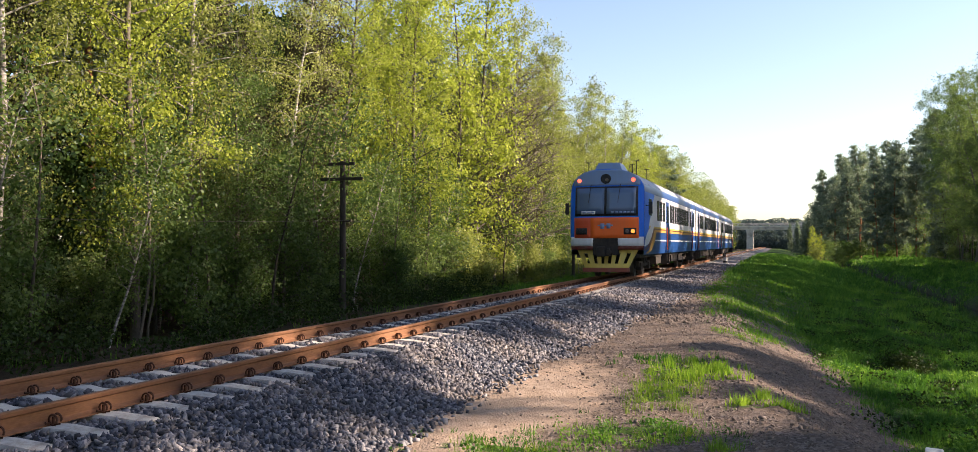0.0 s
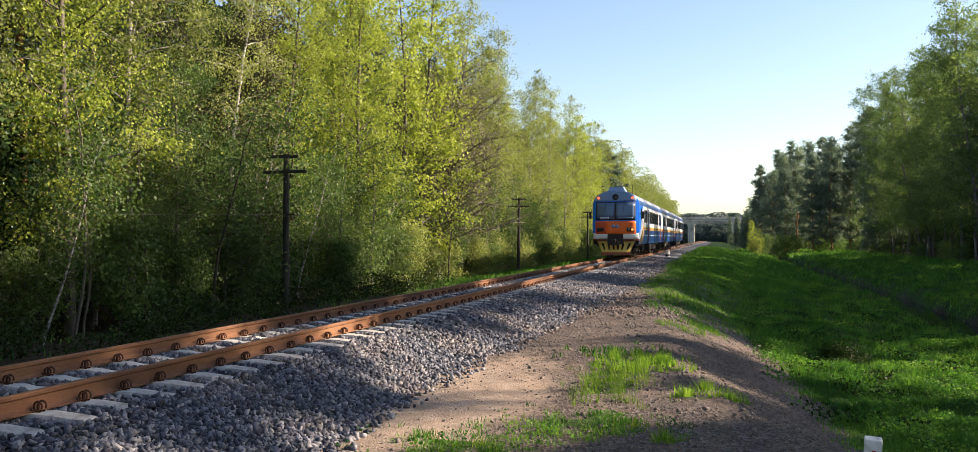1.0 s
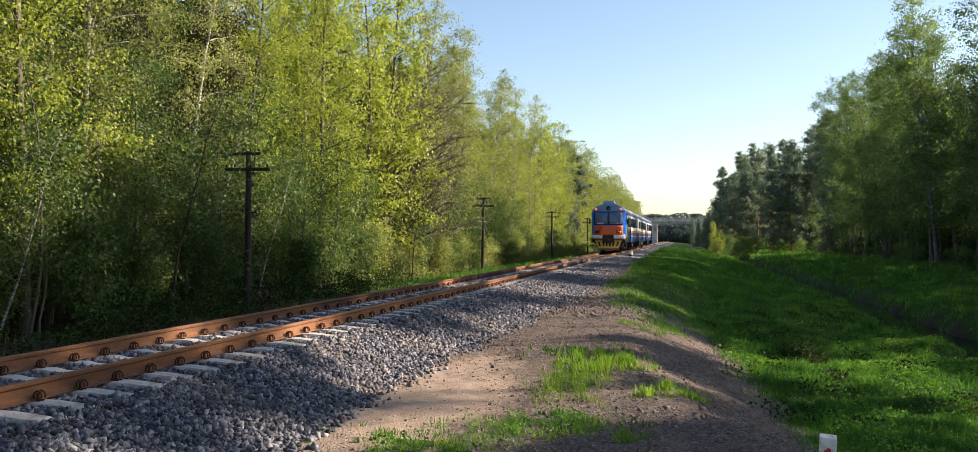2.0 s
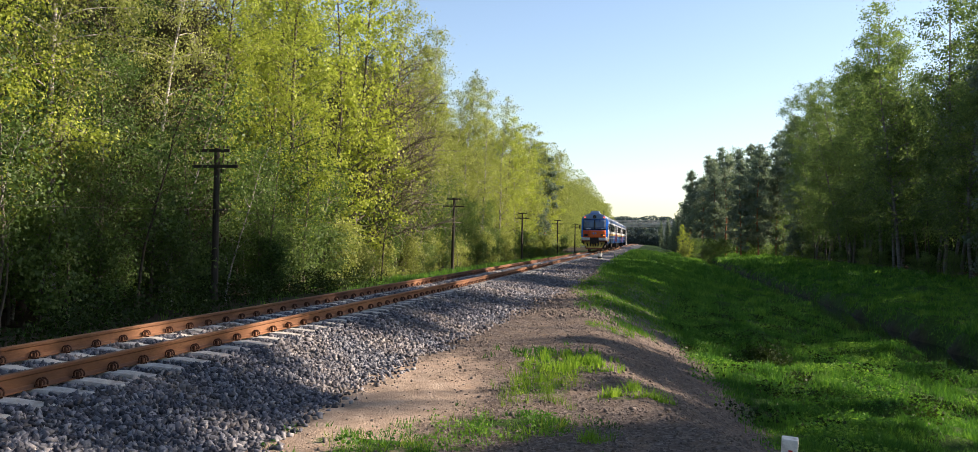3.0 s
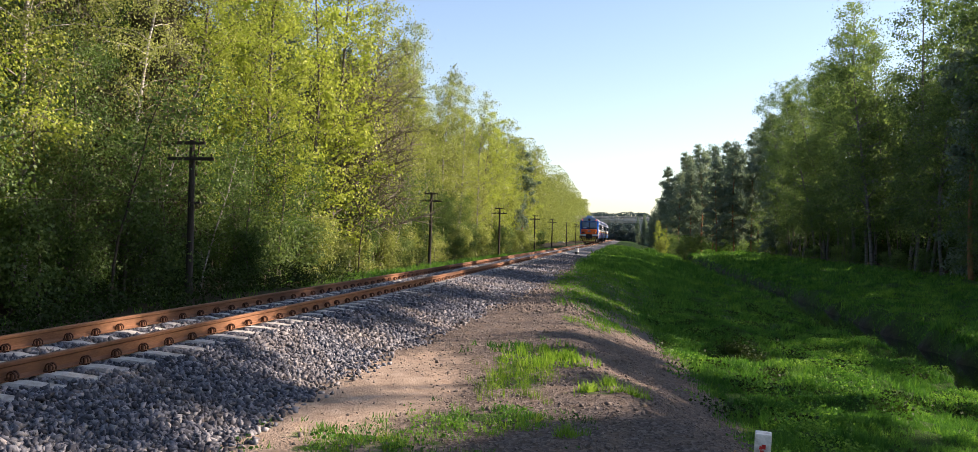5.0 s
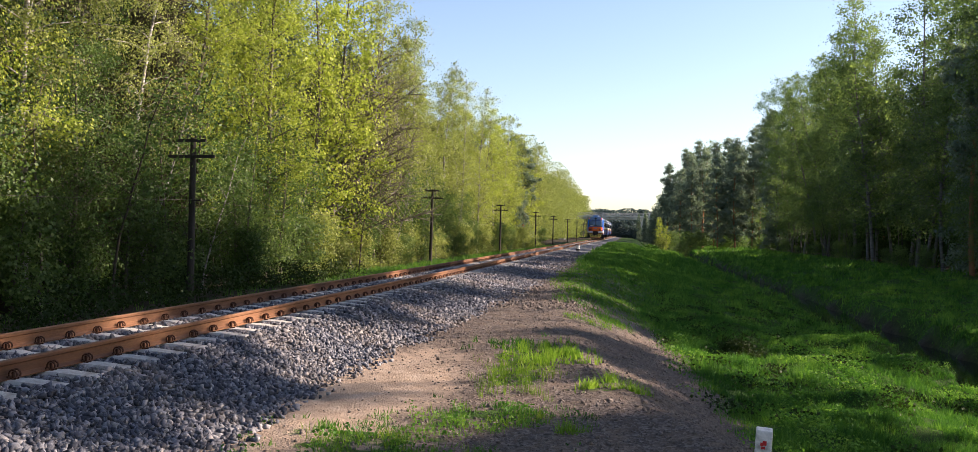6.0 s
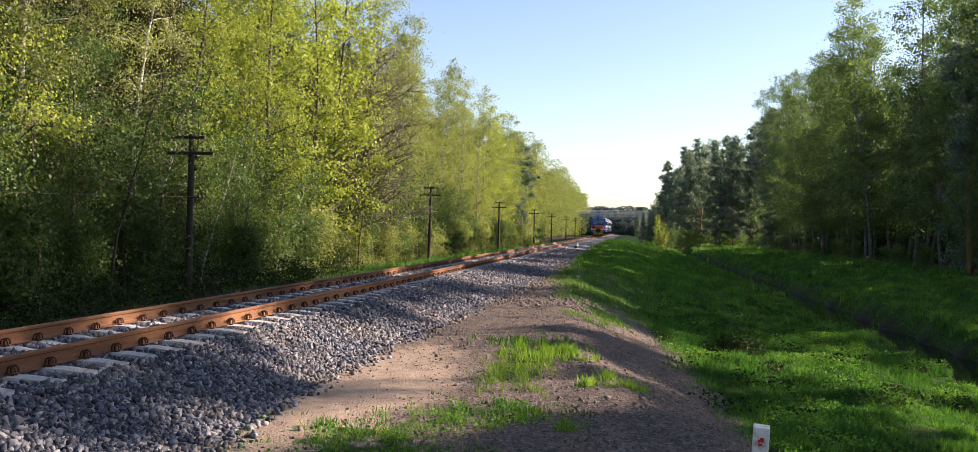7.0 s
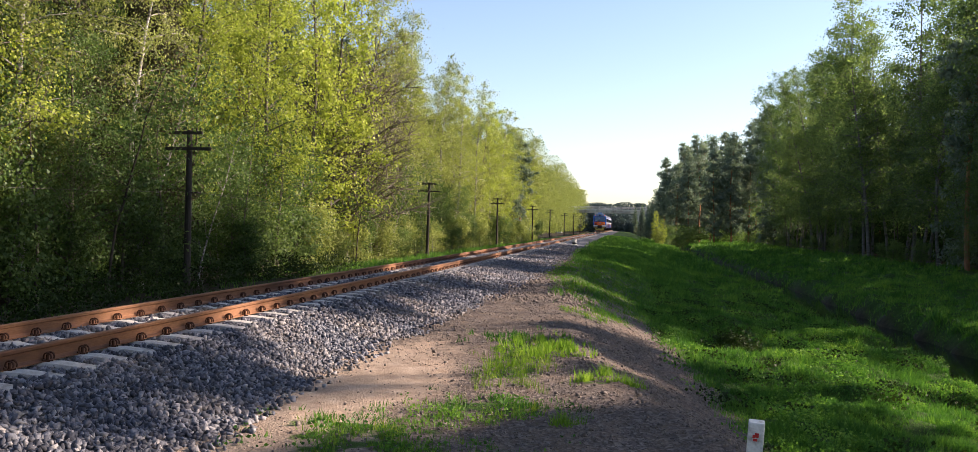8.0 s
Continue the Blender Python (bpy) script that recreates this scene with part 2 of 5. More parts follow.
def glass_material(name, tint, rough=0.06):
    m, nt, b = mat(name, rough, 0.0, 0.6)
    b.inputs["Base Color"].default_value = (*tint, 1)
    return m


GLASS = glass_material("dark_window_glass", (0.012, 0.020, 0.035))
# The blue base colour imitates sky reflected in the windscreen.
SHIELD = glass_material("windscreen_sky_tint", (0.085, 0.14, 0.24), 0.14)


def glow(name, c, strength):
    m, nt, b = mat(name, 0.3)
    b.inputs["Base Color"].default_value = (*c, 1)
    b.inputs["Emission Color"].default_value = (*c, 1)
    b.inputs["Emission Strength"].default_value = strength
    return m


TAIL = glow("red_tail_lamp", (1.0, 0.10, 0.05), 1.2)
HEAD = glow("amber_lamp", (1.0, 0.24, 0.04), 0.9)
WATER, _nt, _b = mat("ditch_water", 0.08, 0.0, 0.6)
_b.inputs["Base Color"].default_value = (0.010, 0.010, 0.008, 1)
bump(_nt, _b, noise_tex(_nt, coords(_nt), 5, 3), 0.15, 0.02)


# ---- mesh helpers ----
rng = np.random.default_rng(7)


def mesh_of(name, verts, faces, material, smooth=False):
    me = bpy.data.meshes.new(name)
    me.from_pydata([tuple(v) for v in verts], [], [tuple(f) for f in faces])
    for mm in (material if isinstance(material, (list, tuple)) else [material]):
        me.materials.append(mm)
    if smooth:
        me.polygons.foreach_set("use_smooth", np.ones(len(me.polygons), dtype=bool))
    me.update()
    return me


def fast_mesh(name, verts, loops, n, material):
    """A mesh of faces that all have n corners, from arrays."""
    me = bpy.data.meshes.new(name)
    verts = np.ascontiguousarray(verts, dtype=np.float32)
    loops = np.ascontiguousarray(loops, dtype=np.int32).ravel()
    me.vertices.add(len(verts))
    me.vertices.foreach_set("co", verts.ravel())
    me.loops.add(len(loops))
    me.loops.foreach_set("vertex_index", loops)
    me.polygons.add(len(loops) // n)
    me.polygons.foreach_set("loop_start", np.arange(0, len(loops), n, dtype=np.int32))
    me.update(calc_edges=True)
    me.materials.append(material)
    return me


def link(name, me, parent=None, m=None, label=""):
    ob = new(name, me)
    if parent:
        ob.parent = parent
    if m is not None:
        ob.matrix_basis = m
    if label:
        tagged(ob, label)
    return ob


def bm_mesh(name, bm, material, smooth=False):
    me = bpy.data.meshes.new(name)
    bm.to_mesh(me)
    bm.free()
    me.materials.append(material)
    if smooth:
        me.polygons.foreach_set("use_smooth", np.ones(len(me.polygons), dtype=bool))
    return me


def part(name, bm, material, parent, label="", smooth=False):
    return link(name, bm_mesh(name, bm, material, smooth), parent, None, label)


def box(bm, x0, x1, y0, y1, z0, z1, bevel=0.0):
    r = bmesh.ops.create_cube(bm, size=1.0)
    bmesh.ops.transform(bm, matrix=Matrix.LocRotScale(((x0 + x1) / 2, (y0 + y1) / 2, (z0 + z1) / 2), None, (x1 - x0, y1 - y0, z1 - z0)), verts=r["verts"])
    if bevel:
        es = list({e for v in r["verts"] for e in v.link_edges})
        bmesh.ops.bevel(bm, geom=es, offset=bevel, segments=2, affect="EDGES", profile=0.6)
    return bm


def cyl(bm, p0, p1, r0, r1=None, seg=12):
    p0, p1 = Vector(p0), Vector(p1)
    d = p1 - p0
    m = Matrix.Translation((p0 + p1) / 2) @ d.to_track_quat("Z", "Y").to_matrix().to_4x4()
    bmesh.ops.create_cone(bm, cap_ends=True, segments=seg, radius1=r0, radius2=r0 if r1 is None else r1, depth=d.length, matrix=m)
    return bm


def tube(V, Fc, pts, radii, sides=6):
    """Adds a tapering tube along pts to the lists V and Fc."""
    pts = [Vector(p) for p in pts]
    base = len(V)
    for i, (p, r) in enumerate(zip(pts, radii)):
        d = (pts[min(i + 1, len(pts) - 1)] - pts[max(i - 1, 0)]).normalized()
        a = d.orthogonal().normalized() if i == 0 else (a - a.dot(d) * d).normalized()
        c = d.cross(a)
        for k in range(sides):
            t = 2 * math.pi * k / sides
            V.append(p + r * (math.cos(t) * a + math.sin(t) * c))
    for i in range(len(pts) - 1):
        for k in range(sides):
            k2 = (k + 1) % sides
            Fc.append((base + i * sides + k, base + i * sides + k2, base + (i + 1) * sides + k2, base + (i + 1) * sides + k))


def leaf_cloud(name, centres, size, material, flat=0.0, long=1.0, droop=0.0, out=None):
    """One small leaf-shaped quad at each centre, turned at random, or facing roughly along out."""
    n = len(centres)
    c = np.asarray(centres, dtype=np.float64)
    d = rng.normal(size=(n, 3))
    d[:, 2] = d[:, 2] * (1 - flat) - droop
    d /= np.linalg.norm(d, axis=1, keepdims=True)
    if out is not None:
        face = out / (np.linalg.norm(out, axis=1, keepdims=True) + 1e-6) + rng.normal(0, 0.38, (n, 3))
        face /= np.linalg.norm(face, axis=1, keepdims=True)
        d -= (d * face).sum(1, keepdims=True) * face
        d /= np.linalg.norm(d, axis=1, keepdims=True)
    e = rng.normal(size=(n, 3)) if out is None else np.cross(face, d)
    e -= (e * d).sum(1, keepdims=True) * d
    e /= np.linalg.norm(e, axis=1, keepdims=True)
    s = size * rng.uniform(0.6, 1.35, (n, 1))
    bend = np.cross(d, e) * s * 0.12
    v = np.stack([c - d * s * long * 0.5, c + e * s * 0.36 + bend, c + d * s * long * 0.5, c - e * s * 0.36 + bend], 1).reshape(-1, 3)
    return fast_mesh(name, v, np.arange(4 * n), 4, material)


# ---- ground ----
def smooth01(t):
    t = np.clip(t, 0, 1)
    return t * t * (3 - 2 * t)


def wave(x, y, s, seed):
    """Cheap smooth noise between -1 and 1."""
    r = np.random.default_rng(seed)
    out = 0
    for _ in range(7):
        a, p, k = r.uniform(0, 2 * np.pi), r.uniform(0, 2 * np.pi), r.uniform(0.6, 1.7) / s
        out = out + np.sin((x * np.cos(a) + y * np.sin(a)) * k * 2 * np.pi + p)
    return out / 4.0


XC = -7.45  # the track's middle


def crest(y):
    return np.interp(y, [0, 8.5, 10, 12, 14.5, 18, 21, 26, 32, 42, 70, 170, 400], [1.6, 1.5, 1.2, 0.45, -0.3, -0.9, -1.2, -1.5, -1.9, -2.4, -3.0, -3.0, -3.0]) + 0.12 * wave(y, y * 0, 3.5, 5) * smooth01((60 - y) / 30)


def toe(y):
    return np.interp(y, [0, 10, 14.6, 19, 24, 30, 36, 50, 72, 127, 330], [2.6, 2.4, 2.05, 1.8, 1.5, 1.1, 0.9, 2.4, 4.2, 4.6, 4.6])


def shelf_level(y):
    """The dirt shelf beside the track rises towards the rails further on."""
    return np.interp(y, [12, 48], [-0.78, -0.42])


def height(x, y):
    x, y = np.asarray(x, dtype=float), np.asarray(y, dtype=float)
    a, b = crest(y), toe(y)
    z = shelf_level(y) + 0 * x
    s = np.clip((x - a + 0.25) / (b - a + 0.25), 0, 1)
    far = smooth01((y - 32) / 26)
    z = z - (1.72 + shelf_level(y)) * ((1 - far) * (0.5 * s + 0.5 * smooth01(s)) + far * (0.35 * s + 0.65 * smooth01((s - 0.35) / 0.65)))
    z = z - 0.40 * smooth01((x - b) / 2.5) - 0.28 * smooth01((x - b - 2) / (6.6 - b))
    bank = 0.25 * wave(y, y * 0, 6.0, 21)
    z = z - 1.05 * smooth01((x - 9.1 - bank) / 0.45) + 1.45 * smooth01((x - 11.2 - bank) / 1.4)
    z = z + 0.55 * smooth01((x - 12.5) / 12)
    z = z - (1.18 + shelf_level(y)) * smooth01((-10.2 - x) / 3.0) - 0.25 * smooth01((-14 - x) / 4.0)
    amp = smooth01((x - b) / 2.0)
    z = z + amp * (0.26 * wave(x * 0.8, y * 0.7, 5.0, 1) + 0.15 * wave(x * 0.7, y, 1.9, 2))
    z = z + (1 - amp) * smooth01((x + 6) / 2) * (0.035 * wave(x, y, 2.2, 3) + 0.012 * wave(x, y, 0.5, 4))
    z = z + smooth01((-12 - x) / 3) * 0.12 * wave(x, y, 4.0, 6)
    return z


def turf_at(x, y):
    """How far the ground is grown over, 0 to 1."""
    x, y = np.asarray(x, dtype=float), np.asarray(y, dtype=float)
    a, b = crest(y), toe(y)
    t = smooth01((x - (a + 0.80 * (b - a))) / (0.35 * (b - a)))
    far = smooth01((y - 24) / 8)
    t = np.maximum(t, far * smooth01((x - a + 0.9) / 0.8) * (0.55 + 0.45 * smooth01((y - 45) / 20)))
    # tufts that run along the crest, and the wedge at its near end
    spots = ((-1.7, 15.6, 0.75, 1.5, 0.95), (-1.7, 13.3, 0.45, 1.3, 0.7), (-1.6, 10.6, 0.9, 0.7, 0.75), (-2.9, 9.2, 0.9, 0.5, 0.7), (-2.2, 8.2, 1.2, 0.6, 0.75), (-0.5, 12.7, 0.35, 0.5, 0.5), (0.1, 13.0, 0.3, 0.3, 0.4), (-1.2, 22.8, 0.7, 1.0, 0.6), (-0.6, 25.0, 0.7, 2.0, 0.7), (-1.9, 31.0, 0.6, 4.0, 0.8), (-2.8, 40.0, 0.7, 6.0, 0.85))
    tuft = sum(k * np.exp(-(((x - cx) / sx) ** 2 + ((y - cy) / sy) ** 2)) for cx, cy, sx, sy, k in spots)
    t = np.maximum(t, np.clip(tuft * (1 + 0.6 * wave(x, y, 0.8, 31)), 0, 0.9))
    t = np.maximum(t, smooth01((-10.4 - x) / 1.0))
    return t


def grit_at(x, y):
    """Where the soil is stony."""
    x, y = np.asarray(x, dtype=float), np.asarray(y, dtype=float)
    sandy = np.exp(-(((x + 3.6) / 1.2) ** 2 + ((y - 11.5) / 4.2) ** 2))
    return np.clip(0.95 - 1.1 * sandy + 0.2 * wave(x, y, 3, 8), 0, 1)


def litter_shade_at(x, y):
    """Dead leaves and painted shade: dark ground under the trees and in the ditch."""
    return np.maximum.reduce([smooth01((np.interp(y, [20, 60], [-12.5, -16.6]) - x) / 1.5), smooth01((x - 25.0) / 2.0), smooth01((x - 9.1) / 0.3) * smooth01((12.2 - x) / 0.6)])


def build_ground():
    xs = np.unique(np.concatenate([np.linspace(-900, -60, 12), np.linspace(-60, -12, 30), np.linspace(-12, -5.2, 24), np.arange(-5.2, 4.0, 0.09), np.arange(4.0, 14, 0.22), np.linspace(14, 60, 40), np.linspace(60, 900, 12)]).round(4))
    ys = np.unique(np.concatenate([np.linspace(-700, -30, 10), np.linspace(-30, 5, 20), np.arange(5, 26, 0.12), np.arange(26, 60, 0.4), np.linspace(60, 160, 70), np.linspace(160, 450, 50), np.linspace(450, 2500, 10)]).round(4))
    X, Y = np.meshgrid(xs, ys)
    Z = height(X, Y)
    nx, ny = len(xs), len(ys)
    i = np.arange(ny - 1)[:, None] * nx + np.arange(nx - 1)[None]
    quads = np.stack([i, i + 1, i + nx + 1, i + nx], -1).reshape(-1, 4)
    me = fast_mesh("ground", np.stack([X, Y, Z], -1).reshape(-1, 3), quads, 4, GROUND)
    for nm, f in (("turf", turf_at), ("grit", grit_at), ("litter_shade", litter_shade_at)):
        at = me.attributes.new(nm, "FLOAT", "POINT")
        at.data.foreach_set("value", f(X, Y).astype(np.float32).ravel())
    me.polygons.foreach_set("use_smooth", np.ones(len(me.polygons), dtype=bool))
    return tagged(link("ground", me), "sandy trackside soil, dirt shelf and green meadow with a ditch", "ground", kind="structure")


build_ground()
_V = [(9.2, -40, -2.80), (12.0, -40, -2.80), (12.0, 200, -2.80), (9.3, 200, -2.80)]
tagged(link("water", mesh_of("water", _V, [(0, 1, 2, 3)], WATER)), "dark still water in the meadow ditch", "water", kind="structure")


# ---- railway track ----
NEAR, FAR_END = -45.0, 420.0
SLEEPERS = np.concatenate([np.arange(2.73, 11.2, 0.645), np.arange(11.78, FAR_END, 0.672)])


def ballast_toe(y):
    return np.interp(y, [0, 8, 13, 20, 27, 40, 80], [-4.2, -4.25, -4.55, -4.2, -3.9, -3.5, -3.4]) + 0.10 * wave(y, y * 0, 1.7, 11) * smooth01((45 - y) / 15)


def bed_height(x, y):
    """The top of the ballast."""
    x, y = np.asarray(x, dtype=float), np.asarray(y, dtype=float)
    r, l = ballast_toe(y), -10.3
    z = np.full_like(x, -0.285)
    s = np.clip((x + 5.95) / (r + 5.95), 0, 1)
    z = np.where(x > -5.95, -0.285 + (shelf_level(y) + 0.255) * (0.8 * s + 0.2 * smooth01(s)), z)
    z = np.where(x < -8.95, -0.285 + (shelf_level(y) + 0.18) * np.clip((-8.95 - x) / (-8.95 - l), 0, 1), z)
    return z + 0.015 * wave(x, y, 0.5, 12) * smooth01((42 - y) / 10)


def build_bed():
    us = np.concatenate([np.linspace(-10.5, -8.95, 8), np.linspace(-8.9, -6.0, 12)])
    ys = np.unique(np.concatenate([np.linspace(NEAR, 4, 30), np.arange(4, 40, 0.2), np.linspace(40, FAR_END, 160)]))
    V = []
    for y in ys:
        r = float(ballast_toe(y))
        row = np.concatenate([us, np.linspace(-5.95, r + 0.1, 10)])
        z = bed_height(row, np.full_like(row, y))
        z[-1] -= 0.12
        z[0] -= 0.15
        V.append(np.stack([row, np.full_like(row, y), z], 1))
    n = len(V[0])
    i = np.arange(len(ys) - 1)[:, None] * n + np.arange(n - 1)[None]
    me = fast_mesh("ballast_bed", np.concatenate(V), np.stack([i, i + 1, i + n + 1, i + n], -1).reshape(-1, 4), 4, BED)
    return tagged(link("ballast_bed", me), "grey crushed stone bed under the railway track", "ballast", kind="structure")


def bed_material():
    m, nt, b = mat("ballast_far", 0.9)
    v = coords(nt)
    vor = nt.nodes.new("ShaderNodeTexVoronoi")
    vor.inputs["Scale"].default_value = 17
    nt.links.new(v, vor.inputs["Vector"])
    col = ramp(nt, vor.outputs["Color"], [(0.1, (0.075, 0.075, 0.083)), (0.5, (0.14, 0.138, 0.148)), (0.9, (0.23, 0.22, 0.22))])
    dust = ramp(nt, noise_tex(nt, v, 0.55, 4), [(0.45, (0, 0, 0)), (0.75, (0.6, 0.6, 0.6))])
    nt.links.new(mix(nt, dust, col, (0.28, 0.22, 0.18)), b.inputs["Base Color"])
    bump(nt, b, vor.outputs["Distance"], 1.0, 0.05)
    return m


BED = bed_material()
build_bed()


def stones(name, x, y, z, size, label, material=None):
    """Broken stones: a cube with its corners thrown about, one at each place."""
    n = len(x)
    cube = np.array([(-1, -1, -1), (1, -1, -1), (1, 1, -1), (-1, 1, -1), (-1, -1, 1), (1, -1, 1), (1, 1, 1), (-1, 1, 1)], float) * 0.5
    quads = np.array([(0, 3, 2, 1), (4, 5, 6, 7), (0, 1, 5, 4), (1, 2, 6, 5), (2, 3, 7, 6), (3, 0, 4, 7)])
    v = cube[None] * rng.uniform(0.62, 1.18, (n, 8, 1)) + rng.normal(0, 0.15, (n, 8, 3))
    v *= rng.uniform(0.75, 1.2, (n, 1, 3)) * np.array([1.25, 1.0, 0.6])
    q = rng.normal(size=(n, 4))
    q /= np.linalg.norm(q, axis=1, keepdims=True)
    w, a, b, c = q.T
    R = np.stack([1 - 2 * (b * b + c * c), 2 * (a * b - w * c), 2 * (a * c + w * b), 2 * (a * b + w * c), 1 - 2 * (a * a + c * c), 2 * (b * c - w * a), 2 * (a * c - w * b), 2 * (b * c + w * a), 1 - 2 * (a * a + b * b)], -1).reshape(n, 3, 3)
    v = np.einsum("nij,nkj->nki", R, v) * (size * rng.uniform(0.6, 1.4, n))[:, None, None]
    v += np.stack([x, y, z], 1)[:, None]
    loops = (quads[None] + (np.arange(n) * 8)[:, None, None]).reshape(-1, 4)
    return tagged(link(name, fast_mesh(name, v.reshape(-1, 3), loops, 4, material or STONE)), label, "ballast", kind="stuff")


def ballast_stones():
    xs, ys, ss = [], [], []
    for y0, y1, per, size in ((4, 9, 640, 0.050), (9, 15, 560, 0.050), (15, 24, 320, 0.056), (24, 42, 170, 0.058), (42, 80, 50, 0.066)):
        for x0, x1 in ((-10.2, -8.9), (-8.9, -6.0), (-6.0, -3.3)):
            dens = per * (0.3 if x0 < -9 else 0.75 if x0 < -6.0 else 1.0)
            n = int((x1 - x0) * (y1 - y0) * dens)
            x, y = rng.uniform(x0, x1, n), rng.uniform(y0, y1, n)
            keep = x < ballast_toe(y) - 0.12 + 0.6 * rng.random(n) ** 2.2
            i = np.clip(np.searchsorted(SLEEPERS, y), 1, len(SLEEPERS) - 1)
            off = np.minimum(np.abs(y - SLEEPERS[i]), np.abs(y - SLEEPERS[i - 1]))
            keep &= (off > 0.165) | (x > XC + 1.44 + 0.1 * rng.random(n)) | (x < XC - 1.4)
            xs.append(x[keep]), ys.append(y[keep]), ss.append(np.full(keep.sum(), size))
    x, y, s = np.concatenate(xs), np.concatenate(ys), np.concatenate(ss)
    z = np.where(x < ballast_toe(y) + 0.1, bed_height(x, y) + 0.02 * (x > XC + 0.9) * (x < XC + 1.6) + 0.03 * (np.abs(x - XC) < 0.72), height(x, y)) + s * rng.uniform(-0.15, 0.45, len(x))
    z = np.maximum(z, height(x, y))
    stones("ballast_stones", x, y, z, s, "grey angular crushed stones heaped beside the rails")
    n = 26000
    x, y = rng.uniform(-4.9, 2.2, n), 5.5 + 20 * rng.random(n) ** 1.3
    keep = rng.random(n) < np.clip(grit_at(x, y), 0.05, 1) * (x < toe(y))
    x, y = x[keep], y[keep]
    stones("loose_pebbles", x, y, height(x, y), rng.uniform(0.009, 0.024, len(x)) * rng.choice([1, 1, 1, 1, 2.0], len(x)), "small loose pebbles strewn over the dirt", SOIL_STONE)
    n = 15000
    x, y = rng.uniform(-4.4, 1.0, n), rng.uniform(24, 75, n)
    keep = (x < crest(y) + 0.5) & (rng.random(n) > 0.75 * turf_at(x, y))
    x, y = x[keep], y[keep]
    stones("loose_pebbles", x, y, height(x, y), rng.uniform(0.03, 0.07, len(x)), "small loose stones along the edge of the ballast", SOIL_STONE)


ballast_stones()

# rail section: (x, z) from the foot round the head, z = 0 on top
RAIL = [(-0.075, -0.18), (0.075, -0.18), (0.075, -0.168), (0.022, -0.152), (0.010, -0.140), (0.010, -0.055), (0.034, -0.040), (0.037, -0.012), (0.028, -0.002), (-0.028, -0.002), (-0.037, -0.012), (-0.034, -0.040), (-0.010, -0.055), (-0.010, -0.140), (-0.022, -0.152), (-0.075, -0.168)]


RAIL_TALL = 1.15


def build_rail(x, parent):
    ys = np.concatenate([[NEAR], np.arange(0, 60, 4.0), np.arange(60, FAR_END + 1, 30.0)])
    n = len(RAIL)
    V = [(x + px, y, pz * RAIL_TALL) for y in ys for px, pz in RAIL]
    Fc = [(i * n + k, i * n + (k + 1) % n, (i + 1) * n + (k + 1) % n, (i + 1) * n + k) for i in range(len(ys) - 1) for k in range(n)]
    Fc.append(tuple(range(n)))
    me = mesh_of("rail", V, Fc, [RUST, RAIL_TOP])
    for p in me.polygons:
        if p.normal.z > 0.6 and p.center.z > -0.02:
            p.material_index = 1
    return link("rail", me, parent, None, "brown rusty steel rail with a worn head")


def clip_mesh():
    """A spring clip: two coils on a bolt, with its tail."""
    V, Fc = [], []
    for off in (-0.028, 0.028):
        tube(V, Fc, [(0.055 * math.cos(a) + 0.012, off + 0.014 * math.sin(a * 0.5), 0.052 * math.sin(a) + 0.052) for a in np.linspace(-0.4, 2 * math.pi - 1.0, 11)], [0.011] * 11, 5)
    tube(V, Fc, [(0.0, 0, -0.02), (0.0, 0, 0.085)], [0.016, 0.016], 6)
    tube(V, Fc, [(-0.02, -0.03, 0.02), (0.0, -0.09, 0.03), (0.02, -0.12, 0.045)], [0.012, 0.011, 0.008], 5)
    tube(V, Fc, [(0.0, 0, 0.085), (0.0, 0, 0.088)], [0.028, 0.001], 6)
    return mesh_of("spring_clip", V, Fc, CLIP)


def sleeper_mesh():
    """A concrete sleeper with raised rail seats and a waist in the middle."""
    xs = [-1.48, -1.46, -1.04, -0.55, -0.4, 0.4, 0.55, 1.04, 1.46, 1.48]
    top = [-0.235, -0.222, -0.188, -0.188, -0.215, -0.215, -0.188, -0.188, -0.222, -0.235]
    V, Fc = [], []
    for x, t in zip(xs, top):
        V += [(x, -0.15, -0.38), (x, -0.135, t - 0.03), (x, -0.115, t), (x, 0.115, t), (x, 0.135, t - 0.03), (x, 0.15, -0.38)]
    for i in range(len(xs) - 1):
        for k in range(5):
            a = i * 6 + k
            Fc.append((a, a + 6, a + 7, a + 1))
    Fc += [tuple(range(6)), tuple(range(len(V) - 1, len(V) - 7, -1))]
    return mesh_of("sleeper", V, Fc, CONCRETE)


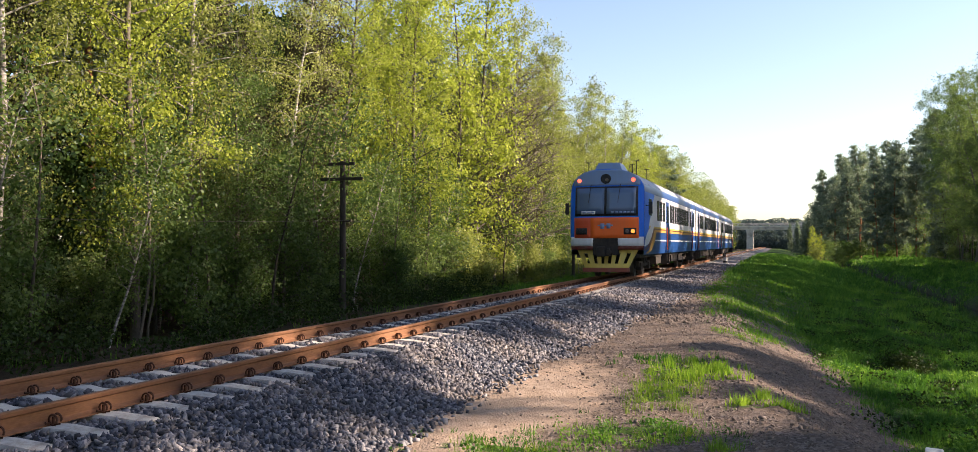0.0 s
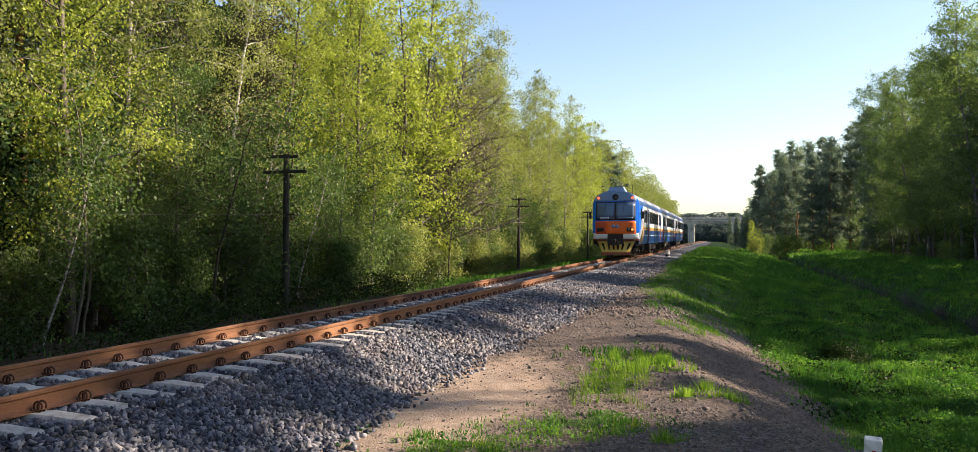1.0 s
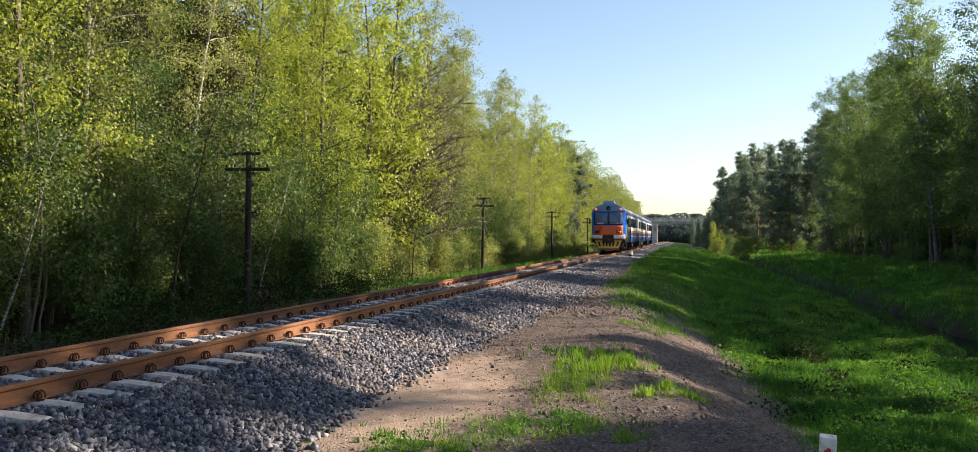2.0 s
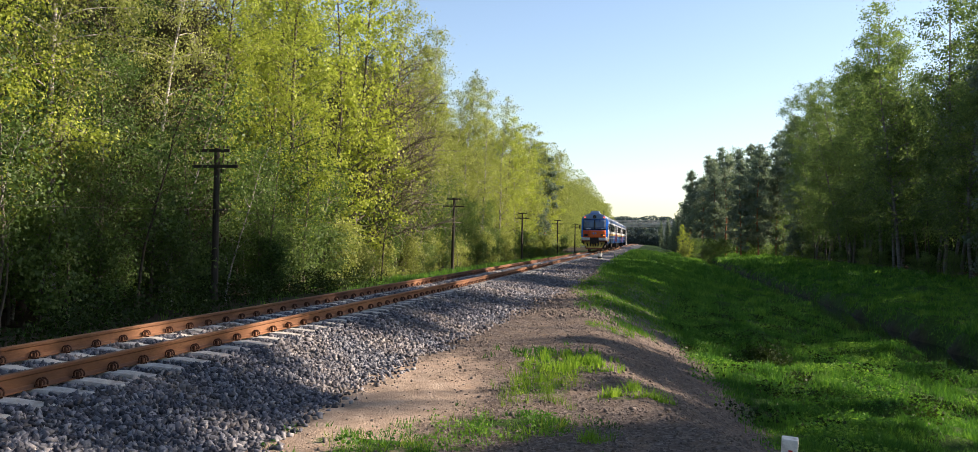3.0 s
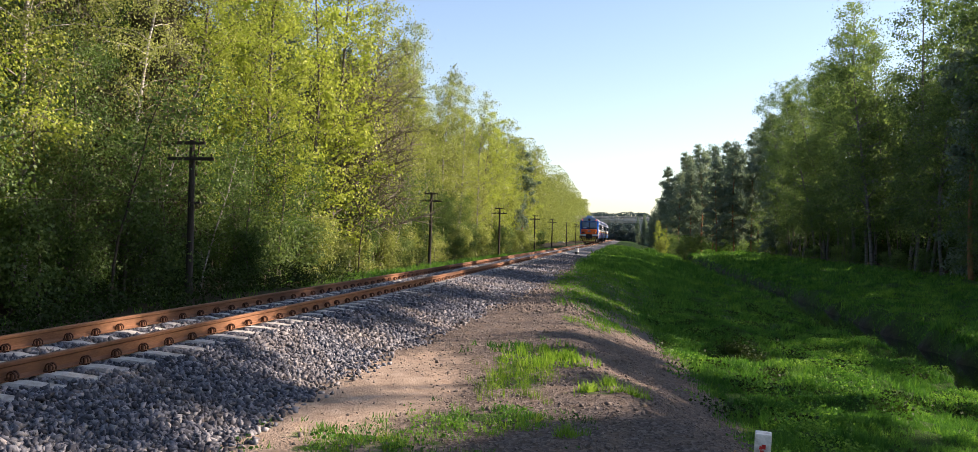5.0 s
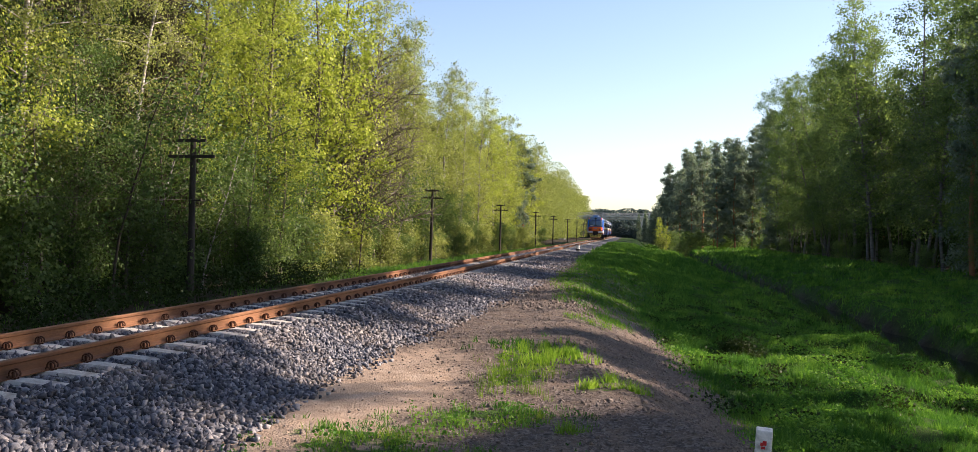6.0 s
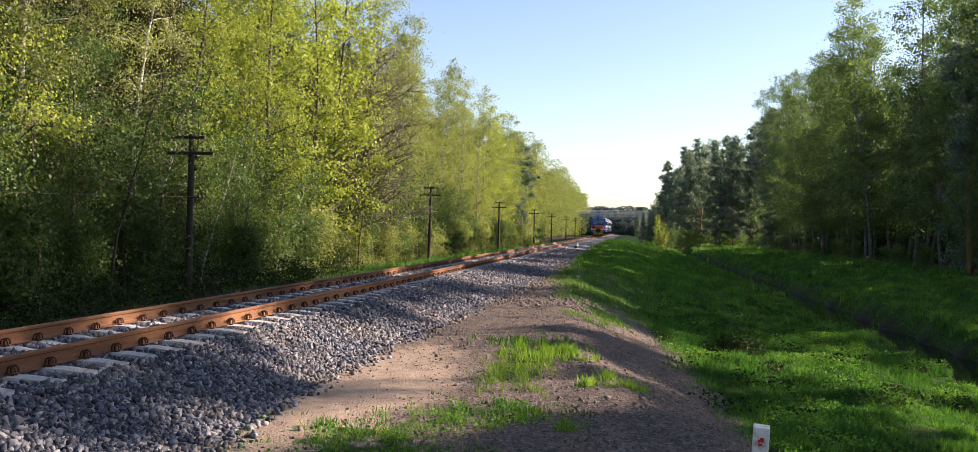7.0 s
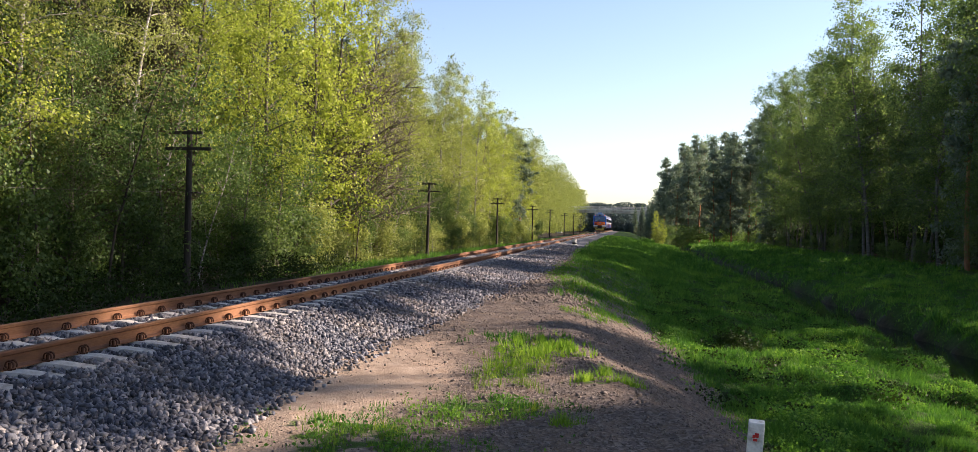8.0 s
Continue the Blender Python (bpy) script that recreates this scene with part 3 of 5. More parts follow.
def build_track():
    track = tagged(new("railway_track"), "single railway line of rusty rails on concrete sleepers", "railway track", kind="structure")
    for x in (XC + 0.797, XC - 0.797):
        build_rail(x, track)
    me, clip = sleeper_mesh(), clip_mesh()
    for k, yy in enumerate(SLEEPERS[:290]):
        yy = float(yy)
        s = link("sleeper", me, track, pose(XC + random.uniform(-0.015, 0.015), yy, random.uniform(-0.026, -0.016), 0, 0, random.uniform(-0.5, 0.5)))
        if k < 85:
            for rx in (0.797, -0.797):
                link("spring_clip", clip, s, pose(rx + 0.085, 0, -0.185))
                if k < 30:
                    link("spring_clip", clip, s, pose(rx - 0.085, 0, -0.185, 0, 0, 180))
    V0 = np.array([tuple(v.co) for v in me.vertices])
    polys = [tuple(p.vertices) for p in me.polygons]
    V, Fc = [], []
    for yy in list(SLEEPERS[290:]) + list(np.arange(SLEEPERS[0] - 0.645, NEAR, -0.645)):
        base = len(V)
        V += [(v[0] + XC, v[1] + yy, v[2] - 0.02) for v in V0]
        Fc += [tuple(i + base for i in p) for p in polys]
    tagged(link("far_sleepers", mesh_of("far_sleepers", V, Fc, CONCRETE), track), "concrete sleepers", kind="stuff")


build_track()


# ---- the train ----
CAR = 24.6
HALF = 1.56


def section(z):
    """Half the width of a car at the height z."""
    if z < 1.5:
        return HALF - 0.05 * (1.5 - z) / 0.5
    if z < 3.75:
        return HALF
    t = min(1.0, (z - 3.75) / 1.0)
    return HALF * max(0.0, 1 - t ** 2.3) ** (1 / 2.3)


def nose(x, z):
    """How far the cab's front lies behind its foremost point."""
    return 0.42 * min(1.0, abs(x) / HALF) ** 4 + 0.13 * max(0.0, z - 2.65) + 0.05 * max(0.0, 1.7 - z)


def front_patch(name, x0, x1, z0, z1, material, parent, out=0.012, nx=8, nz=4, label="", trim=True, smooth=True):
    """A sheet that follows the cab's front, with edges turned back."""
    V, Fc = [], []
    for j in range(nz + 1):
        z = z0 + (z1 - z0) * j / nz
        w = section(z) - 0.002 if trim else 9
        for i in range(nx + 1):
            x = max(-w, min(w, x0 + (x1 - x0) * i / nx))
            V.append((x, nose(x, z) - out, z))
    for j in range(nz):
        for i in range(nx):
            a = j * (nx + 1) + i
            Fc.append((a, a + 1, a + nx + 2, a + nx + 1))
    n = len(V)
    V += [(x, y + out + 0.03, z) for x, y, z in V]
    rim = [i for i in range(nx)] + [i * (nx + 1) + nx for i in range(nz)] + [nz * (nx + 1) + nx - i for i in range(nx)] + [(nz - i) * (nx + 1) for i in range(nz)]
    for a, b in zip(rim, rim[1:] + rim[:1]):
        Fc.append((b, a, a + n, b + n))
    return link(name, mesh_of(name, V, Fc, material, smooth), parent, None, label)


def side_band(name, zs, material, parent, out=0.0, y0=0.0, y1=CAR, cab=False, label=""):
    """A strip of the car's skin between heights, on both sides (and over the roof if it reaches the top)."""
    V, Fc = [], []
    ys = list(np.linspace(y0, y1, 14))
    for side in (1, -1):
        for y in ys:
            for z in zs:
                x = section(z) + out
                yy = y + (nose(x, z) if cab and y == ys[0] else 0)
                V.append((side * x, yy, z))
    n, m = len(zs), len(ys)
    for s in range(2):
        for i in range(m - 1):
            for k in range(n - 1):
                a = s * n * m + i * n + k
                q = (a, a + n, a + n + 1, a + 1)
                Fc.append(q if s == 0 else q[::-1])
    if zs[-1] >= 4.74:
        for i in range(m - 1):
            a, b = i * n + n - 1, n * m + i * n + n - 1
            Fc.append((a, a + n, b + n, b))
    return link(name, mesh_of(name, V, Fc, material, True), parent, None, label)


def window_unit(parent, y, w, z0, z1, side, divided=True):
    bm = bmesh.new()
    x0, x1 = (HALF - 0.03, HALF + 0.014)
    for a in ((y - w / 2 - 0.05, y - w / 2, z0 - 0.05, z1 + 0.05), (y + w / 2, y + w / 2 + 0.05, z0 - 0.05, z1 + 0.05), (y - w / 2, y + w / 2, z0 - 0.05, z0), (y - w / 2, y + w / 2, z1, z1 + 0.05)):
        box(bm, x0 if side > 0 else -x1, x1 if side > 0 else -x0, *a)
    if divided:
        zm = z0 + 0.68 * (z1 - z0)
        box(bm, x0 if side > 0 else -x1, x1 if side > 0 else -x0, y - w / 2, y + w / 2, zm - 0.02, zm + 0.02)
    fr = part("window", bm, BLACK, parent)
    bm = bmesh.new()
    box(bm, *sorted((side * (HALF - 0.02), side * (HALF + 0.005))), y - w / 2, y + w / 2, z0, z1)
    part("pane", bm, GLASS, fr)


def bogie(parent, y):
    bm = bmesh.new()
    for s in (1, -1):
        box(bm, *sorted((s * 0.95, s * 1.12)), y - 1.75, y + 1.75, 0.45, 0.68, 0.03)
        for dy in (-1.2, 1.2):
            box(bm, *sorted((s * 0.93, s * 1.18)), y + dy - 0.22, y + dy + 0.22, 0.30, 0.62, 0.03)
            cyl(bm, (s * 1.05, y + dy * 0.35, 0.6), (s * 1.05, y + dy * 0.35, 0.98), 0.13)
    box(bm, -1.1, 1.1, y - 0.3, y + 0.3, 0.5, 0.85)
    b = part("bogie", bm, UNDER, parent)
    for dy in (-1.2, 1.2):
        for s in (1, -1):
            bm = bmesh.new()
            cyl(bm, (s * 0.72, y + dy, 0.475), (s * 0.86, y + dy, 0.475), 0.475, seg=28)
            cyl(bm, (s * 0.68, y + dy, 0.475), (s * 0.72, y + dy, 0.475), 0.505, seg=28)
            cyl(bm, (s * 0.86, y + dy, 0.475), (s * 0.92, y + dy, 0.475), 0.16, seg=14)
            part("wheel", bm, STEEL, b)


def build_car(cab=True):
    car = tagged(new("railcar"), "diesel railcar in blue and white with an orange cab panel" if cab else "blue and white railcar coupled in the middle of the train", "train", group="cars of the train")
    y0 = 0.02 if cab else 0.25
    side_band("lower_skin", [1.0, 1.2, 1.5, 2.02], NAVY, car, 0, y0, CAR - 0.2, cab, "dark blue lower side")
    side_band("pale_line", [1.60, 1.66], WHITE, car, 0.006, y0 + 1.8, CAR - 0.25)
    side_band("gold_stripe", [2.02, 2.13], GOLD, car, 0.004, y0, CAR - 0.2, cab, "gold stripe")
    side_band("maroon_stripe", [2.13, 2.19], MAROON, car, 0.004, y0, CAR - 0.2, cab)
    side_band("yellow_stripe", [2.19, 2.27], YELLOW, car, 0.004, y0, CAR - 0.2, cab)
    side_band("upper_skin", [2.27, 2.9, 3.5, 3.75], WHITE, car, 0, y0, CAR - 0.2, cab, "white window band")
    side_band("cornice", [3.75, 3.95, 4.1], NAVY, car, 0.006, y0, CAR - 0.2, cab, "blue cornice")
    side_band("roof", [4.1, 4.3, 4.45, 4.58, 4.68, 4.75], ROOF_GREY, car, 0, y0, CAR - 0.2, cab, "silver grey roof")
    bm = bmesh.new()
    box(bm, -1.35, 1.35, 0.6, CAR - 0.4, 0.86, 1.02)
    for a, b in ((6.2, 8.6), (9.2, 12.0), (12.6, 15.6), (16.2, 18.2)):
        box(bm, -1.3, 1.3, a, b, 0.48, 0.9, 0.04)
    part("underframe", bm, UNDER, car)
    for y in (3.6, CAR - 3.6):
        bogie(car, y)
    # ribs on the roof and ventilators
    for y in np.arange(2.5, CAR - 1.5, 2.6):
        V, Fc = [], []
        pts = [(sx * section(z) if abs(sx) else 0, y, z + 0.012) for z, sx in ((4.1, 1), (4.4, 1), (4.6, 1), (4.7, 1), (4.75, 0), (4.7, -1), (4.6, -1), (4.4, -1), (4.1, -1))]
        tube(V, Fc, pts, [0.018] * len(pts), 4)
        link("roof_rib", mesh_of("roof_rib", V, Fc, ROOF_GREY), car)
    for y in (7.0, 12.3, 17.5):
        bm = bmesh.new()
        box(bm, -0.35, 0.35, y - 0.4, y + 0.4, 4.70, 4.90, 0.05)
        part("ventilator", bm, ROOF_GREY, car)
    ends = (CAR - 0.2,) if cab else (0.25, CAR - 0.2)
    for y in ends:
        bm = bmesh.new()
        box(bm, -1.5, 1.5, y - 0.06, y - 0.02, 1.0, 3.8)
        box(bm, -1.15, 1.15, y - 0.06, y - 0.02, 3.8, 4.55)
        box(bm, -0.65, 0.65, y - 0.02, y + 0.22, 1.1, 3.6, 0.05)
        part("end_wall", bm, UNDER, car)
    for side in (1, -1):
        ys = [5.0, 6.05, 7.1] if cab else [3.6, 4.65, 5.7]
        for y in ys:
            window_unit(car, y, 0.72, 2.62, 3.48, side)
        for y in np.arange(10.1 if cab else 8.3, CAR - 4.9, 1.12):
            window_unit(car, float(y), 0.80, 2.62, 3.48, side)
        for y in (CAR - 3.6, CAR - 1.35):
            window_unit(car, y, 0.55, 2.62, 3.48, side, False)
        for y in ((8.6, CAR - 2.45) if cab else (2.2, CAR - 2.45)):
            bm = bmesh.new()
            box(bm, *sorted((side * (HALF - 0.05), side * (HALF + 0.022))), y - 0.55, y + 0.55, 1.02, 3.62, 0.02)
            dr = part("door", bm, NAVY, car, "blue sliding door")
            bm = bmesh.new()
            box(bm, *sorted((side * (HALF + 0.01), side * (HALF + 0.028))), y - 0.36, y + 0.36, 2.55, 3.4)
            part("pane", bm, GLASS, dr)
            bm = bmesh.new()
            cyl(bm, (side * (HALF + 0.07), y - 0.62, 1.15), (side * (HALF + 0.07), y - 0.62, 2.3), 0.025)
            part("grab_rail", bm, ORANGE_DARK, dr)
            bm = bmesh.new()
            box(bm, *sorted((side * 1.2, side * 1.6)), y - 0.5, y + 0.5, 0.42, 0.48)
            box(bm, *sorted((side * 1.2, side * 1.6)), y - 0.5, y - 0.46, 0.42, 1.0)
            box(bm, *sorted((side * 1.2, side * 1.6)), y + 0.46, y + 0.5, 0.42, 1.0)
            part("step", bm, UNDER, car)
    if cab:
        build_cab(car)
    return car


def build_cab(car):
    # shell of the front, blue, with its rounded corners
    V, Fc = [], []
    zs = [1.25, 1.5, 1.8, 2.2, 2.65, 3.1, 3.5, 3.75, 3.95, 4.1, 4.25, 4.38, 4.5, 4.6, 4.68, 4.73, 4.75]
    us = np.linspace(-1, 1, 25)
    for z in zs:
        for u in us:
            x = section(z) * math.sin(u * math.pi / 2) if abs(u) < 1 else section(z) * u
            V.append((x, nose(x, z), z))
    n = len(us)
    for j in range(len(zs) - 1):
        for i in range(n - 1):
            a = j * n + i
            Fc.append((a, a + 1, a + n + 1, a + n))
    me = mesh_of("cab_front", V, Fc, [BLUE, CAP_GREY], True)
    link("cab_front", me, car, None, "blue rounded cab front")
    # blue cab side and the white sweep behind it
    for side in (1, -1):
        def sheet(name, pts_fn, material, out, label=""):
            V, Fc = [], []
            zz = np.linspace(0, 1, 9)
            for t in zz:
                (ya, yb, z) = pts_fn(t)
                for y in np.linspace(ya, yb, 5):
                    x = section(z) + out
                    V.append((side * x, y, z))
            for j in range(8):
                for i in range(4):
                    a = j * 5 + i
                    q = (a, a + 1, a + 6, a + 5)
                    Fc.append(q if side > 0 else q[::-1])
            link(name, mesh_of(name, V, Fc, material, True), car, None, label)
        sheet("cab_side", lambda t: (0.40 + 0.13 * max(0, 1.75 + 2.0 * t - 2.65), 1.5 + 2.2 * t ** 1.5, 1.75 + 2.0 * t), BLUE, 0.008, "blue cab side")
        sheet("white_sweep", lambda t: (0.40 + 2.0 * t ** 2, 0.7 + 2.7 * t ** 0.5, 1.36 + 0.91 * t), WHITE, 0.011)
        sheet("maroon_sweep", lambda t: (0.42 + 2.6 * t ** 0.5, 1.1 + 2.65 * t ** 0.5, 1.20 + 0.99 * t), MAROON, 0.0095)
        sheet("gold_sweep", lambda t: (0.9 + 2.5 * t ** 0.5, 1.9 + 2.5 * t ** 0.5, 1.04 + 1.09 * t), GOLD, 0.0085)
        bm = bmesh.new()
        box(bm, *sorted((side * (HALF - 0.01), side * (HALF + 0.016))), 1.75, 2.65, 2.75, 3.5, 0.005)
        part("cab_window", bm, GLASS, car)
        bm = bmesh.new()
        cyl(bm, (side * HALF, 0.85, 3.15), (side * (HALF + 0.22), 0.75, 3.15), 0.02)
        box(bm, *sorted((side * (HALF + 0.14), side * (HALF + 0.30))), 0.70, 0.78, 2.78, 3.3, 0.02)
        part("mirror", bm, BLACK, car)
    front_patch("cap", -1.40, 1.40, 4.02, 4.71, CAP_GREY, car, 0.010, 14, 8, "grey blue cap over the windscreen")
    ws = front_patch("windscreen_frame", -1.33, 1.33, 2.68, 3.97, BLACK, car, 0.014, 12, 4)
    for a, b in ((-1.25, -0.05), (0.05, 1.25)):
        front_patch("pane", a, b, 2.78, 3.90, SHIELD, ws, 0.026, 8, 4, "", True)
    sg = front_patch("route_board", -1.02, -0.42, 2.76, 2.90, WHITE, ws, 0.034, 3, 1)
    for a, b in ((-0.98, -0.80), (-0.76, -0.62), (-0.58, -0.46)):
        front_patch("printed_bar", a, b, 2.80, 2.86, CAP_GREY, sg, 0.040, 1, 1)
    for a in (0.25, 0.42, 0.58, 0.76, 0.90, 1.05):
        front_patch("printed_bar", a, a + 0.11, 2.80, 2.88, CAP_GREY, ws, 0.034, 1, 1)
    for s in (-0.62, 0.62):
        V, Fc = [], []
        tube(V, Fc, [(s, nose(s, 4.05) - 0.03, 4.05), (s - 0.02, nose(s, 3.85) - 0.06, 3.85), (s - 0.10, nose(s, 3.25) - 0.05, 3.25)], [0.018, 0.014, 0.010], 5)
        link("wiper", mesh_of("wiper", V, Fc, BLACK), ws)
    front_patch("orange_panel", -0.62, 1.36, 1.72, 2.62, ORANGE, car, 0.020, 10, 5, "bright orange front panel")
    # Left third of the panel, in a darker orange than the rest.
    front_patch("orange_panel", -1.36, -0.62, 1.72, 2.62, ORANGE_DARK, car, 0.018, 5, 5, "darker left third of the orange front panel")
    lg = front_patch("logo", -0.32, 0.32, 2.24, 2.30, CAP_GREY, car, 0.030, 4, 1)
    front_patch("logo_bar", -0.20, -0.04, 2.12, 2.36, CAP_GREY, lg, 0.034, 1, 1)
    front_patch("logo_bar", 0.06, 0.22, 2.14, 2.36, CAP_GREY, lg, 0.034, 1, 1)
    for a, b in ((-1.545, -0.52), (0.52, 1.545)):
        front_patch("white_band", a, b, 1.38, 1.78, WHITE, car, 0.014, 8, 3, "white bumper band")
    for a, b in ((-1.55, -0.5), (0.5, 1.55)):
        front_patch("maroon_band", a, b, 1.22, 1.40, MAROON, car, 0.010, 8, 2, "maroon lower band")
    for s in (-1, 1):
        x0 = s * 1.02
        hb = front_patch("headlamp_housing", x0 - 0.25, x0 + 0.25, 1.88, 2.16, BLACK, car, 0.040, 5, 3, "dark headlamp housing")
        for dx, m in ((0.11, HEAD if s > 0 else BLACK), (-0.12, STEEL if s > 0 else BLACK)):
            bm = bmesh.new()
            c = x0 + dx
            yy = nose(c, 2.02)
            cyl(bm, (c, yy - 0.02, 2.02), (c, yy - 0.075, 2.02), 0.085, 0.070, 18)
            part("lamp", bm, m, hb)
        c = s * 1.14
        bm = bmesh.new()
        cyl(bm, (c, nose(c, 4.24) + 0.05, 4.24), (c, nose(c, 4.24) - 0.05, 4.24), 0.12, seg=18)
        tl = part("tail_lamp", bm, CAP_GREY, car)
        bm = bmesh.new()
        cyl(bm, (c, nose(c, 4.24) - 0.05, 4.24), (c, nose(c, 4.24) - 0.065, 4.24), 0.085, seg=18)
        part("lens", bm, TAIL, tl)
    bm = bmesh.new()
    yy = nose(0, 4.3)
    cyl(bm, (0, yy + 0.1, 4.30), (0, yy - 0.06, 4.30), 0.235, 0.215, 24)
    sp = part("spotlight", bm, BLACK, car)
    bm = bmesh.new()
    cyl(bm, (0.05, yy - 0.06, 4.26), (0.05, yy - 0.075, 4.26), 0.075, seg=14)
    part("lens", bm, STEEL, sp)
    # roof box over the cab, aerials
    V = [(-0.62, 0.72, 4.66), (0.62, 0.72, 4.66), (0.62, 2.4, 4.70), (-0.62, 2.4, 4.70), (-0.44, 0.92, 5.06), (0.44, 0.92, 5.06), (0.44, 2.2, 5.06), (-0.44, 2.2, 5.06)]
    link("roof_box", mesh_of("roof_box", V, [(3, 2, 1, 0), (4, 5, 6, 7), (0, 1, 5, 4), (1, 2, 6, 5), (2, 3, 7, 6), (3, 0, 4, 7)], CAP_GREY), car, None, "grey blue roof air unit")
    for x, y, h in ((-1.0, 1.6, 5.15), (0.95, 2.4, 5.25), (0.35, 5.2, 5.35), (0.8, 6.8, 5.2)):
        bm = bmesh.new()
        cyl(bm, (x, y, 4.45), (x, y, h), 0.02)
        cyl(bm, (x - 0.12, y, h), (x + 0.12, y, h), 0.018)
        part("aerial", bm, BLACK, car)
    # coupler recess, coupler and the yellow pilot
    bm = bmesh.new()
    box(bm, -0.53, 0.53, 0.0, 0.6, 1.0, 1.72)
    part("coupler_recess", bm, UNDER, car)
    bm = bmesh.new()
    box(bm, -0.2, 0.2, -0.30, 0.4, 0.95, 1.30, 0.05)
    box(bm, -0.30, 0.06, -0.45, -0.2, 0.92, 1.36, 0.05)
    cyl(bm, (0.2, -0.2, 1.12), (0.2, -0.42, 1.12), 0.10)
    part("coupler", bm, UNDER, car)
    pl = tagged(new("pilot"), "yellow slotted pilot plate")
    pl.parent = car
    edges = [-1.28, -1.02, -0.86, -0.60, -0.44, -0.24, -0.08, 0.10, 0.26, 0.46, 0.62, 0.90, 1.06, 1.28]
    for i in range(len(edges) - 1):
        k = 1.0 if i % 2 == 0 else 0.0
        a, b = edges[i], edges[i + 1]
        for (z0, z1) in (((0.42, 1.24),) if k else ((0.42, 0.62), (1.06, 1.24))):
            sc = lambda z: 0.72 + 0.30 * (z - 0.42) / 0.82
            yb = lambda x, z: 0.06 + 0.25 * (abs(x) / 1.3) ** 3 + 0.22 * (z - 0.42) / 0.82
            V = [(a * sc(z0), yb(a, z0), z0), (b * sc(z0), yb(b, z0), z0), (b * sc(z1), yb(b, z1), z1), (a * sc(z1), yb(a, z1), z1)]
            V += [(x, y + 0.03, z) for x, y, z in V]
            link("plate", mesh_of("plate", V, [(0, 1, 2, 3), (7, 6, 5, 4), (0, 4, 5, 1), (1, 5, 6, 2), (2, 6, 7, 3), (3, 7, 4, 0)], YELLOW), pl)
    V, Fc = [], []
    for x in np.linspace(-0.98, 0.98, 12):
        y = 0.0 + 0.25 * (abs(x) / 1.3) ** 3
        V += [(x, y, 0.26), (x, y, 0.44), (x, y + 0.08, 0.44), (x, y + 0.08, 0.26)]
    for i in range(11):
        for k in range(4):
            Fc.append((i * 4 + k, i * 4 + (k + 1) % 4, i * 4 + 4 + (k + 1) % 4, i * 4 + 4 + k))
    Fc += [(0, 1, 2, 3), (47, 46, 45, 44)]
    link("bumper_bar", mesh_of("bumper_bar", V, Fc, REDBROWN), pl, None, "red brown bar under the pilot")


CAB_CAR = build_car(True)
MID_CAR = build_car(False)
for _c in (CAB_CAR, MID_CAR):
    _c.scale = (1.06, 1.0, 1.02)
END_CAR = copy_thing(MID_CAR, Matrix())
tagged(END_CAR, "blue and white railcar at the leading end of the train")


# ---- line side ----
def telegraph_pole(y, x, h, lean):
    pole = tagged(new("telegraph_pole"), "weathered wooden telegraph pole darkened for shade, with two crossarms", "pole", group="telegraph poles along the line")
    bm = bmesh.new()
    cyl(bm, (0, 0, -0.6), (0, 0, h), 0.145, 0.10, 12)
    part("shaft", bm, POLE_WOOD, pole)
    for z, w, ins in ((h - 0.12, 1.15, 4), (h - 0.72, 1.85, 6)):
        bm = bmesh.new()
        box(bm, -w / 2, w / 2, -0.17, -0.07, z - 0.06, z + 0.06, 0.01)
        arm = part("crossarm", bm, POLE_WOOD, pole)
        for k in range(ins):
            xx = -w / 2 + 0.08 + (w - 0.16) * k / (ins - 1)
            bm = bmesh.new()
            cyl(bm, (xx, -0.12, z + 0.06), (xx, -0.12, z + 0.12), 0.012, seg=6)
            cyl(bm, (xx, -0.12, z + 0.10), (xx, -0.12, z + 0.19), 0.04, 0.025, 8)
            part("insulator", bm, POLE_WOOD, arm)
    bm = bmesh.new()
    box(bm, 0.05, 0.42, -0.16, -0.10, h * 0.61, h * 0.61 + 0.06)
    part("bracket", bm, POLE_WOOD, pole)
    pole.matrix_basis = pose(x, y, float(height(x, y)), 0, lean, 0)
    return pole


POLE_X = -16.4
POLES = [(-8.0, 0.0), (30.9, 0.0), (71.0, 0.8), (110.0, 0.2), (152.0, -0.5), (186.0, 0.4), (229.0, 0.0), (268.0, 0.5), (305.0, 0.0)]
for _y, _lean in POLES:
    telegraph_pole(_y, POLE_X, 6.15, _lean)


def wire(y0, y1, dx, z):
    V, Fc = [], []
    pts = [(POLE_X + dx, y0 + (y1 - y0) * t, z - 0.35 * 4 * t * (1 - t) + float(height(POLE_X, y0))) for t in np.linspace(0, 1, 14)]
    tube(V, Fc, pts, [0.006] * 14, 4)
    tagged(link("telegraph_wire", mesh_of("telegraph_wire", V, Fc, STEEL)), "thin slack steel wire between telegraph poles", "wire", group="telegraph wires")


for (a, _l), (b, _m) in zip(POLES[:4], POLES[1:5]):
    wire(a, b, 0.35, 6.15 * 0.61 + 0.05)


